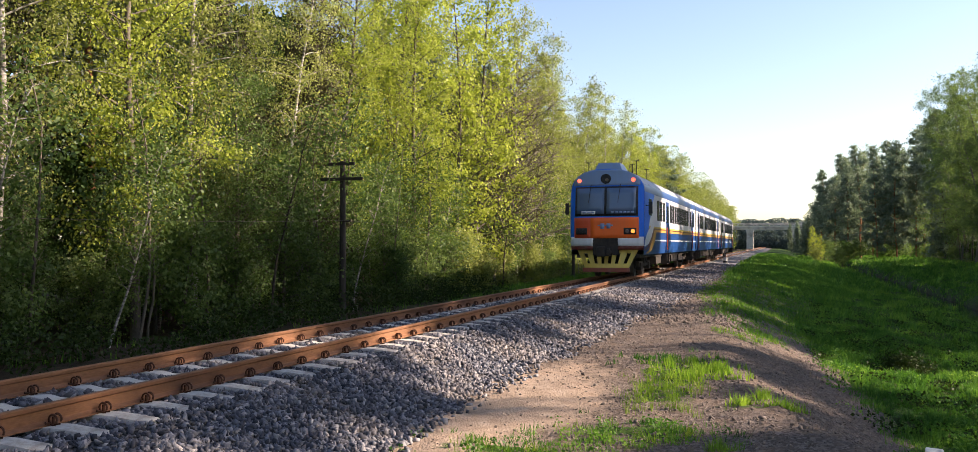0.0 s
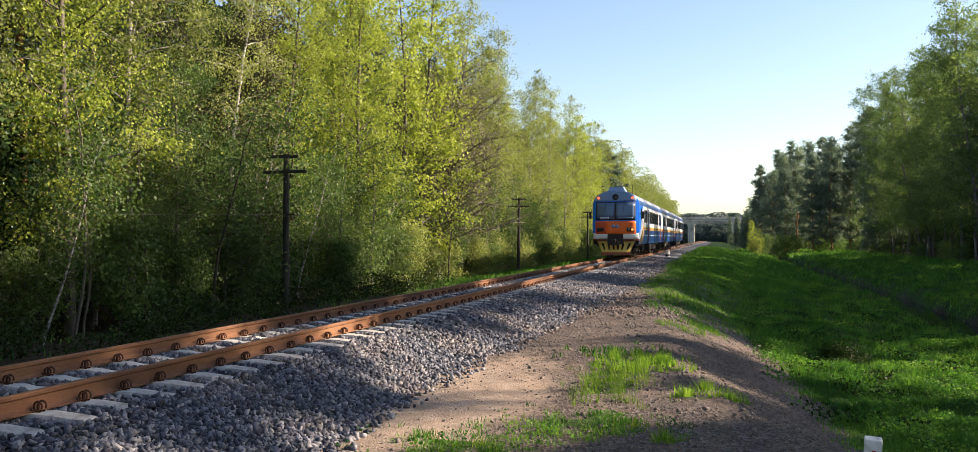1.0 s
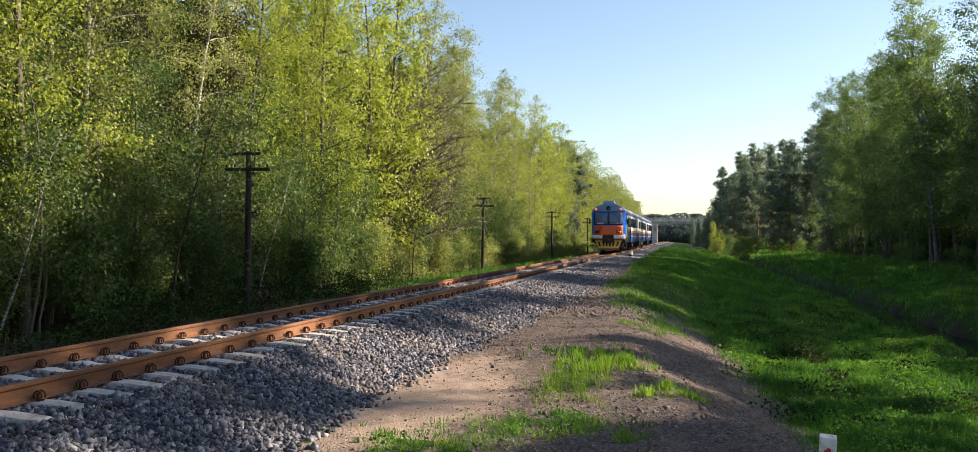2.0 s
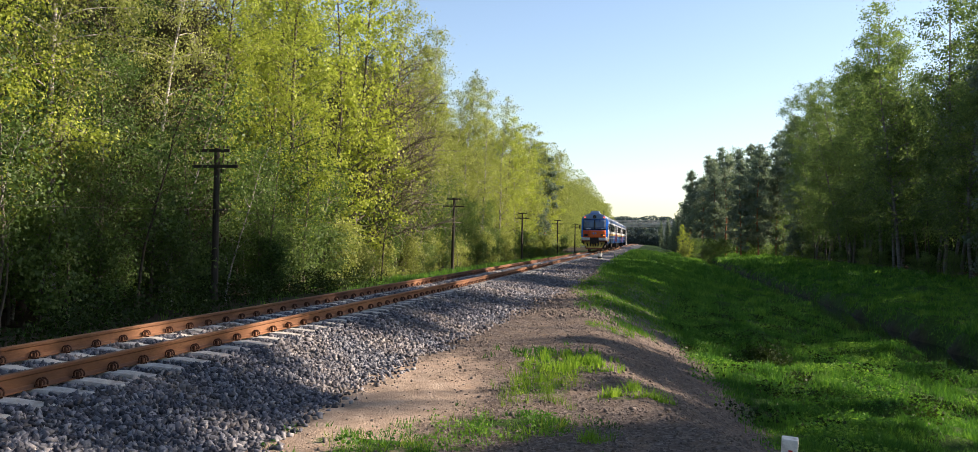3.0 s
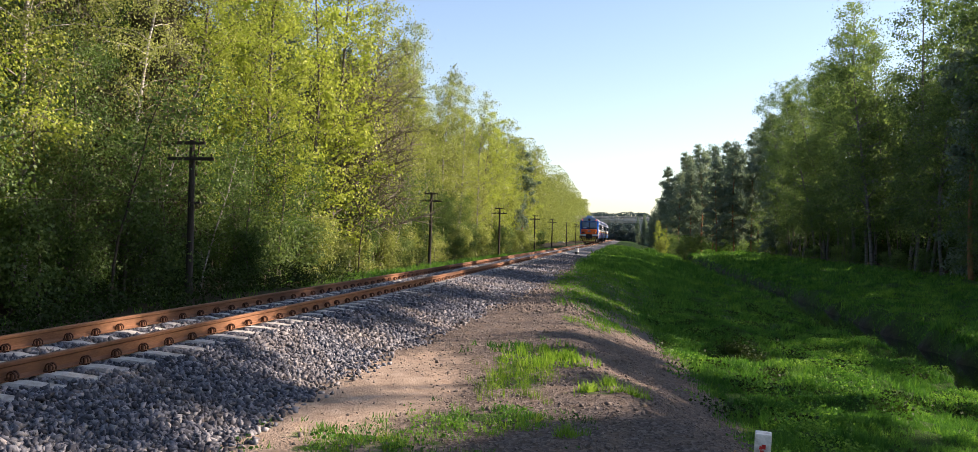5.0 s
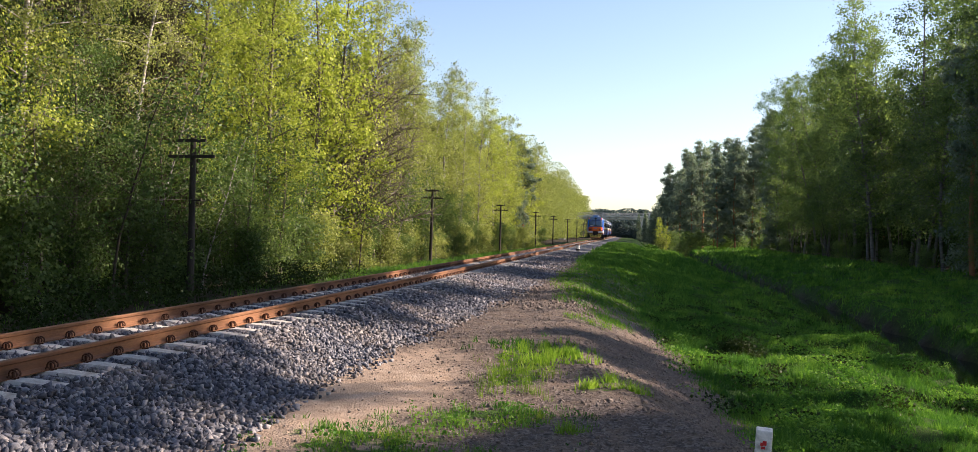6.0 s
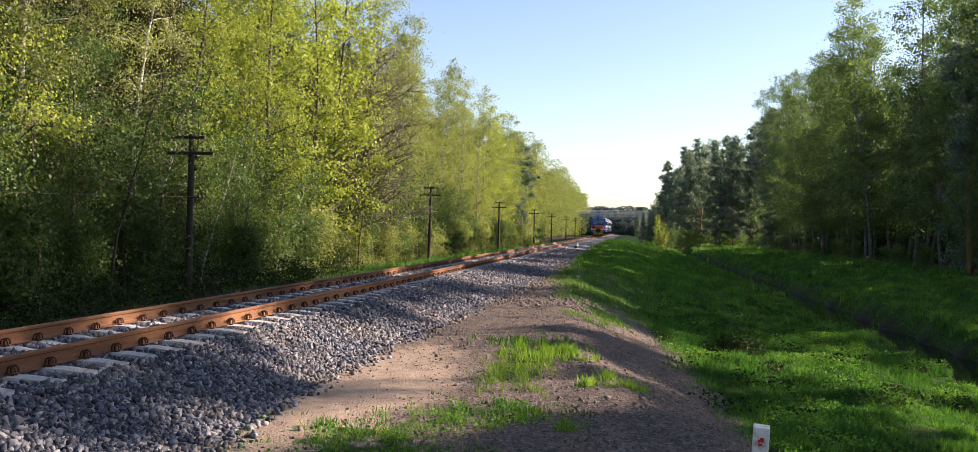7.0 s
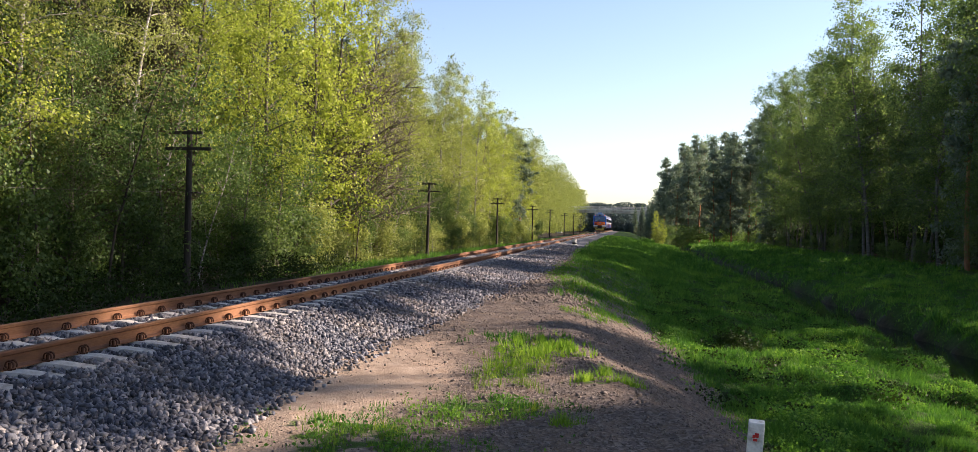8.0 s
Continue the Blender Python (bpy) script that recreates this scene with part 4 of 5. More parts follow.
def boundary_post():
    """A short whitewashed concrete post with a faded red mark."""
    p = tagged(new("marker_post"), "short whitewashed concrete post with a faded red mark", "post")
    bm = bmesh.new()
    box(bm, -0.062, 0.062, -0.062, 0.062, -0.45, 0.62, 0.012)
    bmesh.ops.bisect_plane(bm, geom=bm.verts[:] + bm.edges[:] + bm.faces[:], plane_co=(0, 0, 0.3), plane_no=(0, 0, 1))
    part("shaft", bm, WHITEWASH, p)
    for x0, x1, z0, z1 in ((-0.025, -0.005, 0.50, 0.525), (-0.008, 0.022, 0.505, 0.54), (-0.018, 0.012, 0.475, 0.495)):
        bm = bmesh.new()
        box(bm, x0, x1, -0.0665, -0.0615, z0, z1)
        part("red_mark", bm, RED_MARK, p)
    return p


boundary_post().matrix_basis = pose(1.02, 7.15, float(height(1.02, 7.15)) + 0.14, 2, 3, -8)


def fouling_post():
    p = tagged(new("white_marker"), "small white trackside marker with a black band", "marker")
    bm = bmesh.new()
    cyl(bm, (0, 0, -0.1), (0, 0, 0.52), 0.16, 0.15, 14)
    part("shaft", bm, WHITEWASH, p)
    bm = bmesh.new()
    cyl(bm, (0, 0, 0.10), (0, 0, 0.24), 0.165, 0.162, 14)
    part("band", bm, BLACK, p)
    bm = bmesh.new()
    box(bm, -0.24, 0.24, -0.2, 0.2, -0.15, 0.06, 0.02)
    part("foot", bm, BRIDGE_CONC, p)
    return p


_post = fouling_post()
_post.matrix_basis = pose(-5.0, 84, float(height(-5.0, 84)) + 0.02)
_post.scale = (1.25, 1.25, 1.25)


# ---- bridge ----
def build_bridge(y=330.0):
    br = tagged(new("road_bridge"), "grey concrete road bridge over the railway", "bridge")
    br.location = (0, 0, -0.5)
    bm = bmesh.new()
    box(bm, -40, 26, y, y + 9, 7.75, 8.35, 0.05)
    part("deck", bm, BRIDGE_CONC, br)
    for yy in np.linspace(y + 0.7, y + 8.3, 6):
        bm = bmesh.new()
        box(bm, -40, 26, yy - 0.25, yy + 0.25, 7.0, 7.75)
        part("girder", bm, BRIDGE_CONC, br)
    for x in (-26.0, -11.1, 4.6, 19.0):
        bm = bmesh.new()
        box(bm, x - 1.3, x + 1.3, y + 0.2, y + 8.8, 6.3, 7.0, 0.05)
        for yy in (y + 1.2, y + 4.5, y + 7.8):
            box(bm, x - 1.1, x + 1.1, yy - 0.6, yy + 0.6, -1.5, 6.3, 0.05)
        part("pier", bm, BRIDGE_CONC, br)
    for yy in (y + 0.15, y + 8.85):
        bm = bmesh.new()
        for z in (8.85, 9.35):
            box(bm, -40, 26, yy - 0.05, yy + 0.05, z - 0.06, z + 0.06)
        rl = part("railing", bm, BRIDGE_CONC, br)
        for x in np.arange(-39.5, 26, 2.2):
            bm = bmesh.new()
            box(bm, x - 0.06, x + 0.06, yy - 0.06, yy + 0.06, 8.3, 9.45)
            part("baluster", bm, BRIDGE_CONC, rl)
    for x0, x1 in ((-75, -38), (24, 75)):
        V = [(x0, y - 14, -2), (x1, y - 4, -2), (x1, y + 13, -2), (x0, y + 23, -2), (x0, y, 8.0), (x1, y, 8.0), (x1, y + 9, 8.0), (x0, y + 9, 8.0)]
        tagged(link("road_embankment", mesh_of("road_embankment", V, [(3, 2, 1, 0), (4, 5, 6, 7), (0, 1, 5, 4), (1, 2, 6, 5), (2, 3, 7, 6), (3, 0, 4, 7)], GROUND)), "grassed earth ramp of the road bridge", "embankment", kind="structure")


build_bridge()


# ---- trees ----
def limb(start, direction, length, bend, n=5, wob=0.08):
    pts, d, p = [Vector(start)], Vector(direction).normalized(), Vector(start)
    for i in range(n):
        d = (d + Vector((rng.normal(0, wob), rng.normal(0, wob), bend))).normalized()
        p = p + d * (length / n)
        pts.append(p.copy())
    return pts


def tree(kind, name, label, h, base, spread, limbs, leaves, leaf, material, bark, trunk_r, droop=0.0, up=0.7, twigs=3, clump=0.4, lean=0.5, long=1.0, shape=0.6, wood=1.0, crook=0.035):
    """A tapered trunk with limbs and twigs, and a crown of small leaves in clumps along them."""
    t = tagged(new(name), label, "tree" if kind != "shrub" else "bush")
    V, Fc = [], []
    a = rng.uniform(0, 6.28)
    trunk = limb((0, 0, -0.3), (0, 0, 1), h, 0.0, 9, crook)
    off = Vector((math.cos(a) * lean, math.sin(a) * lean, 0))
    trunk = [p + off * (p.z / h) ** 2 for p in trunk]
    tube(V, Fc, trunk, [trunk_r * (1 - 0.9 * i / 9) + 0.01 for i in range(10)], 7)
    spots, weights = [], []

    def on_trunk(f):
        k = f * 9
        i = min(8, int(k))
        return trunk[i].lerp(trunk[i + 1], k - i)

    for k in range(limbs):
        f = base + (1 - base) * (k + rng.random()) / limbs
        g = (f - base) / (1 - base)
        if kind == "conifer":
            ln = spread * (1 - g) ** 0.8 + 0.3
        elif kind == "pine":
            ln = spread * (0.12 + 1.05 * math.sin(math.pi * min(1, g * 0.8 + 0.2)))
        else:
            ln = spread * (0.35 + 0.65 * math.sin(math.pi * (0.12 + 0.83 * g ** shape)))
        ln *= rng.uniform(0.65, 1.2)
        an = k * 2.4 + rng.normal(0, 0.4)
        d = Vector((math.cos(an), math.sin(an), up * rng.uniform(0.5, 1.3)))
        pts = limb(on_trunk(min(f, 0.985)), d, ln, -droop * 0.25, 5, 0.12)
        r0 = wood * max(0.012, trunk_r * 0.42 * (1 - 0.75 * f))
        tube(V, Fc, pts, [r0 * (1 - 0.85 * i / 5) for i in range(6)], 4)
        ends = [(pts, 0.25)]
        for _ in range(twigs):
            i = rng.integers(1, 5)
            d2 = (pts[i] - pts[i - 1]).normalized() + Vector(rng.normal(0, 0.75, 3)) - Vector((0, 0, droop * 0.5))
            tw = limb(pts[i], d2, ln * rng.uniform(0.3, 0.55), -droop * 0.45, 3, 0.15)
            tube(V, Fc, tw, [r0 * 0.45, r0 * 0.3, r0 * 0.2, r0 * 0.1], 3)
            ends.append((tw, 0.0))
        for pts2, lo in ends:
            m = len(pts2) - 1
            for _ in range(3):
                u = rng.uniform(lo, 1.0) * m
                i = min(m - 1, int(u))
                spots.append(pts2[i].lerp(pts2[i + 1], u - i))
                weights.append(ln * rng.uniform(0.3, 1.0))
    link("trunk", mesh_of("trunk", V, Fc, bark, True), t)
    if leaves:
        w = np.array(weights) / sum(weights)
        pick = rng.choice(len(spots), leaves, p=w)
        c = np.array([tuple(s) for s in spots])[pick]
        sp = clump * rng.uniform(0.4, 1.2, len(spots))[pick]
        off = rng.normal(size=(leaves, 3)) * sp[:, None] * np.array([1, 1, 0.7])
        c = c + off - np.array([0, 0, 1]) * (np.abs(rng.normal(size=leaves)) * sp * droop)[:, None]
        link("crown", leaf_cloud("crown", c, leaf, material, 0.0, long, droop, off / sp[:, None] + np.array([0, 0, 0.35])), t)
    return t


WOOD_LEFT = "woodland edge across the track"
WOOD_RIGHT = "woodland edge beyond the meadow"
L_BIRCH, L_BRIGHT = "tall birch with fresh yellow green spring leaves", "broadleaf tree in bright yellow green young leaf"
L_DARK, L_PINE = "dense green alder in the wood's shade", "scots pine with an orange trunk and dark crown"

birch = [tree("birch", "birch_tree", L_BIRCH, 21, 0.22, 3.1, 46, 24000, 0.095, LEAF_BIRCH, BARK_BIRCH, 0.13, 0.55, 0.9, 5, 0.34, 0.6) for _ in range(2)]
bright = [tree("broad", "maple_tree", L_BRIGHT, 19, 0.15, 3.5, 48, 24000, 0.110, LEAF_BRIGHT, BARK_GREY, 0.17, 0.15, 0.8, 5, 0.40, 0.8) for _ in range(2)]
birch_small = [tree("birch", "birch_tree", L_BIRCH, 21, 0.20, 3.1, 42, 8500, 0.16, LEAF_BIRCH, BARK_BIRCH, 0.13, 0.5, 0.9, 3, 0.36, 0.6) for _ in range(2)]
bright_small = [tree("broad", "maple_tree", L_BRIGHT, 19, 0.12, 3.5, 42, 8500, 0.18, LEAF_BRIGHT, BARK_GREY, 0.17, 0.15, 0.8, 3, 0.42, 0.8) for _ in range(2)]
pale = [tree("birch", "birch_tree", "slender birch with pale young leaves", 22, 0.2, 2.7, 46, 9500, 0.135, LEAF_PALE, BARK_BIRCH, 0.12, 0.6, 1.0, 5, 0.45, 0.5) for _ in range(2)]
alder = [tree("broad", "alder_tree", L_DARK, 11, 0.12, 2.6, 42, 17000, 0.088, LEAF_DARK, BARK_GREY, 0.11, 0.1, 0.7, 4, 0.5, 0.7) for _ in range(2)]
shrub = [tree("shrub", "shrub", "leafy green shrub at the edge of the wood", 3.6, 0.05, 1.7, 24, 4200, 0.125, m, BARK_GREY, 0.045, 0.05, 0.9, 3, 0.40, 0.5) for m in (LEAF_DARK, LEAF_BIRCH, LEAF_SHADE)]
bare = tree("broad", "bare_tree", "still leafless grey brown tree with long spreading branches", 16, 0.15, 4.8, 64, 3200, 0.10, LEAF_PALE, BARK_TWIG, 0.24, 0.05, 0.75, 16, 0.6, 0.9, wood=1.3)
sapling = [tree("broad", "sapling", "thin understorey sapling with sparse leaves", 8.5, 0.3, 1.5, 18, 1400, 0.12, LEAF_DARK, b, 0.045, 0.2, 0.9, 3, 0.5, 1.6, crook=0.09) for b in (BARK_GREY, BARK_DARK, BARK_BIRCH)]
pine = [tree("pine", "pine_tree", L_PINE, 22, 0.36, 2.5, 36, 8000, 0.24, NEEDLE_HAZED, BARK_PINE, 0.19, 0.0, 0.35, 4, 0.38, 0.4, 1.6) for _ in range(2)]
# Shadow caster for out of view: high crown, sun passes below it.
shade_pine = tree("pine", "pine_tree", "unseen high-crowned pine added to shade track and wood", 27, 0.72, 3.0, 24, 9000, 0.22, NEEDLE_HAZED, BARK_PINE, 0.2, 0.0, 0.4, 4, 0.42, 0.4, 1.6)
spruce = tree("conifer", "spruce_tree", "narrow spruce with dense dark green boughs", 20, 0.08, 3.0, 60, 9000, 0.22, NEEDLE_HAZED, BARK_DARK, 0.20, 0.35, 0.05, 3, 0.36, 0.2, 1.6)
dead = tree("conifer", "pine_tree", "pine with dry brown lower boughs", 17, 0.15, 2.5, 60, 9000, 0.11, NEEDLE_BROWN, BARK_DARK, 0.15, 0.3, 0.2, 5, 0.34, 0.3, 2.2)
shade = [tree("birch", "birch_tree", "birch with leaf and bark colours darkened for the shaded side", 25, 0.16, 3.6, 52, 11500, 0.19, LEAF_SHADE, BARK_SHADE, 0.15, 0.5, 0.9, 3, 0.5, 0.8, crook=0.05) for _ in range(2)]
white_birch = tree("birch", "birch_tree", "leaning birch with a white trunk and a thin crown", 17, 0.36, 2.6, 30, 11000, 0.095, LEAF_BIRCH, BARK_WHITE, 0.115, 0.5, 0.8, 4, 0.34, 1.2, crook=0.10)
_state = rng.bit_generator.state
low_pine = [tree("pine", "pine_tree", "pine with boughs almost to the ground, greyed for haze", 22, 0.10, 2.6, 50, 9500, 0.25, NEEDLE_HAZED, BARK_PINE, 0.17, 0.0, 0.35, 4, 0.42, 0.4, 1.6) for _ in range(2)]
rng.bit_generator.state = _state
MASTERS = [white_birch, *low_pine, *birch, *bright, *birch_small, *bright_small, *pale, *alder, *shrub, bare, *sapling, *pine, shade_pine, spruce, dead, *shade]


def plant_all():
    used = set()

    def put(src, x, y, s=1.0, group=WOOD_LEFT, zs=None, turn=None):
        m = pose(x, y, float(height(x, y)) - 0.05, 0, 0, rng.uniform(0, 360) if turn is None else turn)
        ob = src if src.name not in used else copy_thing(src, m)
        used.add(src.name)
        ob.matrix_basis = m
        ob.scale = (s, s, s * (zs or 1.0))
        tagged(ob, group=group)

    # first row across the track
    y = 2.0
    k = 0
    while y < 165:
        x = -20.5 + rng.uniform(-1.6, 1.6)
        if 15 < y < 32 and k % 3 == 1:
            put(alder[k % 2], x + 1.0, y + 1.2, rng.uniform(0.85, 1.1))
        B, M = (birch, bright) if y < 46 else (birch_small, bright_small)
        if 34 < y < 52:
            src = M[k % 2]
        elif 58 < y < 100:
            src = (pale[k % 2], B[k % 2], pale[(k + 1) % 2])[k % 3]
        else:
            src = (B[k % 2], M[k % 2], B[(k + 1) % 2], pale[k % 2] if y > 30 else B[k % 2], M[k % 2])[int(rng.integers(0, 5))]
        if not 27.5 < y < 36.0:
            put(src, x, y, rng.uniform(0.92, 1.06) * (1.0 if y < 42 else 1.06 if y < 56 else 0.99))
        y += rng.uniform(2.8, 4.4) * (1 if y < 80 else 1.25)
        k += 1
    for k, y in enumerate(np.arange(-6, 150, 4.6)):
        put((birch_small[k % 2], alder[k % 2], dead, pale[k % 2], pine[k % 2])[int(rng.integers(0, 5))], -25.5 + rng.uniform(-1.8, 1.8), y + rng.uniform(-1.5, 1.5), rng.uniform(0.9, 1.1))
    for k, y in enumerate(np.concatenate([np.arange(3, 47, 3.0), np.arange(60, 100, 13.0)])):
        put(alder[k % 2], -19.3 + rng.uniform(-0.9, 0.9), y + rng.uniform(-1, 1), rng.uniform(0.45, 0.75))
    for k, y in enumerate(np.arange(4, 95, 1.9)):
        put(sapling[k % 3], -19.4 + rng.uniform(-1.4, 1.6), y + rng.uniform(-0.8, 0.8), rng.uniform(0.7, 1.2))
    # Leaf colour imitates light: dark shrubs for shade to y 46, bright beyond.
    for k, y in enumerate(np.concatenate([np.arange(5, 46, 3.8), np.arange(46, 70, 2.3), np.arange(70, 170, 4.5)])):
        put(shrub[(0, 2, 0)[k % 3] if y < 46 else (1, 1, 2)[k % 3]], -18.2 + rng.uniform(-0.8, 0.7), y + rng.uniform(-0.8, 0.8), rng.uniform(0.7, 1.15))
    for x, y in ((-22.6, 28.4), (-23.2, 32.4), (-22.8, 36.0)):
        put(alder[int(y) % 2], x, y, 1.25)
    for k, (x, y) in enumerate(((-17.6, 9.5), (-18.0, 11.6), (-17.4, 14.2), (-17.9, 17.0), (-17.5, 20.6), (-17.8, 24.4), (-17.3, 27.2), (-17.9, 34.6), (-17.6, 39.0), (-17.8, 43.0))):
        put(sapling[(0, 1, 2, 0, 0)[k % 5]], x, y, rng.uniform(0.8, 1.1))
    put(bare, -19.0, 57.5, 1.0)
    put(bare, -18.4, 63.0, 0.95)
    put(spruce, -19.5, 150.0, 1.0)
    put(pine[0], -19.0, 156.0, 0.95)
    put(white_birch, -18.9, 32.0, 0.95, turn=40)
    for x, y in ((-20.2, 33.6), (-21.6, 35.8), (-20.8, 31.2)):
        put(dead, x, y, rng.uniform(0.9, 1.05))
    # beyond the meadow
    # Out of view, added to shade the foot of the wood across the track.
    for k, y in enumerate(np.arange(27, 58, 3.3)):
        put(shade_pine, 32.0 + rng.uniform(-1.2, 1.2), y, rng.uniform(1.05, 1.14), WOOD_RIGHT)
    # Alders out of view, added to keep sun off the meadow.
    for y, s in ((33.5, 0.95), (35.2, 1.1), (38.0, 1.0), (43.5, 1.1), (45.6, 1.15), (47.2, 0.95), (51.8, 1.1), (54.0, 1.15), (57.8, 1.0), (60.0, 1.15), (65.2, 1.1), (67.5, 1.0)):
        put(alder[int(y) % 2], 25.6 + rng.uniform(-0.6, 0.8), y, s, WOOD_RIGHT)
    # Row behind the first trees, added to shade the far rails.
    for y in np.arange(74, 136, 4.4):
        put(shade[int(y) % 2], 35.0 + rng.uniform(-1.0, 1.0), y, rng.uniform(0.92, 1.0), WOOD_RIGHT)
    # Gaps left in the rows so that sun reaches sand, meadow and pines.
    sun_gaps = ((11.5, 41), (174, 184), (192, 246))
    # Small pines out of view, sized to shade foreground and ballast.
    for x, y, s in ((27.2, 16.8, 0.58), (26.6, 18.2, 0.56), (27.8, 19.4, 0.58), (28.6, 18.2, 0.64), (28.3, 19.6, 0.63), (29.2, 16.4, 0.66)):
        put(shade_pine, x, y, s, WOOD_RIGHT)
    # Unseen pines that shade the bank crest and shelf.
    for y in np.arange(38, 72, 3.1):
        put(shade_pine, 29.6 + rng.uniform(-0.8, 0.8), y, rng.uniform(0.58, 0.68), WOOD_RIGHT)
    # Unseen pines whose high crowns shade the wood while sun passes under.
    for x, y in ((27.5, 18.9), (26.4, 27.6), (28.2, 30.0), (27.0, 35.5)):
        put(shade_pine, x, y, rng.uniform(0.95, 1.05), WOOD_RIGHT)
    # Unseen small pines that throw shade on the bank slope.
    for x, y in ((26.6, 22.9), (26.4, 24.9), (26.8, 26.9), (26.3, 28.8)):
        put(shade_pine, x, y, 0.56, WOOD_RIGHT)
    for k, y in enumerate(np.arange(-36, 262, 3.4)):
        if any(a < y < b for a, b in sun_gaps):
            continue
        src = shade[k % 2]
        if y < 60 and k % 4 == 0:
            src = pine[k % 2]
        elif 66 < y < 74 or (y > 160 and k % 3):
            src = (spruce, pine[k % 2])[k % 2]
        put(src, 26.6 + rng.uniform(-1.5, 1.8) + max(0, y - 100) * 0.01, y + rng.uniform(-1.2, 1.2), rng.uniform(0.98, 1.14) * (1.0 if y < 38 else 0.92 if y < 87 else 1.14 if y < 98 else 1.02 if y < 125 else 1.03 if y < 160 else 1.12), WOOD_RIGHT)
    # Two birches out of view, added to shade the near ground.
    for y, s in ((5.0, 1.0), (8.0, 1.0)):
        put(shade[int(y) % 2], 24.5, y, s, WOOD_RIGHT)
    # Second row, taller where out of view to shade the wood across.
    for k, y in enumerate(np.concatenate([np.arange(-30, 66, 7.0), np.arange(66, 135, 5.0)])):
        if any(a < y < b for a, b in sun_gaps):
            continue
        put((pine[k % 2], shade[k % 2], pine[(k + 1) % 2])[k % 3], 32.5 + rng.uniform(-1.8, 1.8), y, rng.uniform(0.95, 1.15) * (1.1 if y < 38 else 0.85), WOOD_RIGHT)
    for k, y in enumerate(np.arange(62, 190, 3.4)):
        put(sapling[k % 2], 26.0 + rng.uniform(-1, 1.4), y, rng.uniform(0.8, 1.3), WOOD_RIGHT)
    for k, y in enumerate(np.arange(66, 190, 7.5)):
        put(shrub[2], 25.8 + rng.uniform(-0.8, 0.8), y, rng.uniform(0.5, 0.8), WOOD_RIGHT)
    for k, (x, y, s) in enumerate(((13, 196, 0.95), (16, 204, 1.05), (19, 210, 1.08), (22, 200, 1.1), (15, 222, 1.0), (20, 226, 1.12), (24, 214, 1.1), (11.5, 214, 0.9), (25, 190, 1.0), (18, 190, 0.95), (9.5, 208, 0.85), (10.5, 200, 0.9), (8.6, 216, 0.75), (14, 214, 1.0), (17, 216, 1.05), (21.5, 190, 1.05), (23, 226, 1.15))):
        put(pine[int(x) % 2] if k % 3 == 1 else low_pine[k % 2], x, y, s * rng.uniform(0.95, 1.15), WOOD_RIGHT)
    for x, y, s in ((8.5, 246, 0.75), (11, 240, 0.85), (6.5, 262, 0.6), (13, 250, 0.95)):
        put(spruce, x, y, s, WOOD_RIGHT)
    for x, y, s in ((2.8, 300, 0.50), (4.6, 296, 0.56), (6.6, 290, 0.62), (4.0, 282, 0.46), (8.4, 280, 0.66), (5.6, 270, 0.5), (7.4, 262, 0.55), (9.6, 258, 0.6)):
        put(spruce, x, y, s, WOOD_RIGHT)
    put(bright_small[0], 5.3, 172, 0.34, WOOD_RIGHT)
    put(bright_small[1], 6.6, 171, 0.27, WOOD_RIGHT)
    for x, y, s in ((6.0, 171, 0.8), (7.4, 175, 1.1), (9.5, 182, 1.1), (11.5, 190, 1.2), (13.5, 190, 1.2)):
        put(shrub[1 if x < 7 else 2], x, y, s, WOOD_RIGHT)
    # behind the camera
    for x, y in ((-20, -14), (-23, -28), (6, -34), (14, -30), (-8, -48), (26, -44)):
        put(birch_small[1], x, y, 1.0)
    for k, src in enumerate(m for m in MASTERS if m.name not in used):
        put(src, -26.0, 12.0 + 7 * k, 1.0)


plant_all()


def far_wood(name, spots, leaves, size, material, label):
    c = []
    for x, y, h, r in spots:
        n = leaves
        g = rng.random(n)
        rr = r * (0.35 + 0.65 * np.sin(np.pi * (0.1 + 0.85 * g))) * np.sqrt(rng.random(n)) * (1 + 0.25 * np.sin(g * 17 + x))
        an = rng.uniform(0, 2 * np.pi, n)
        c.append(np.stack([x + rr * np.cos(an), y + rr * np.sin(an), -1.2 + h * (0.04 + 0.96 * g)], 1))
    return tagged(link(name, leaf_cloud(name, np.concatenate(c), size, material)), label, "woodland", kind="stuff")


far_wood("far_wood", [(-21 + rng.uniform(-2, 2) - 5 * (k % 2), y, rng.uniform(17, 22), 3.6) for k, y in enumerate(np.arange(165, 420, 4.2))], 2600, 0.30, LEAF_BIRCH, "far birches along the track in spring leaf")
far_wood("undergrowth", [(x, 196 + rng.uniform(-6, 34), rng.uniform(1.5, 3.6), 2.4) for x in np.arange(9, 28, 0.7)], 700, 0.30, LEAF_DARK, "undergrowth below the pines")
far_wood("wood_depth", [(x, 250 + rng.uniform(-8, 40), rng.uniform(15, 22) * (1 if x > 14 else 0.7), 3.0) for x in np.arange(9, 46, 1.3)], 1400, 0.45, NEEDLE_HAZED, "dark conifers behind the pines")
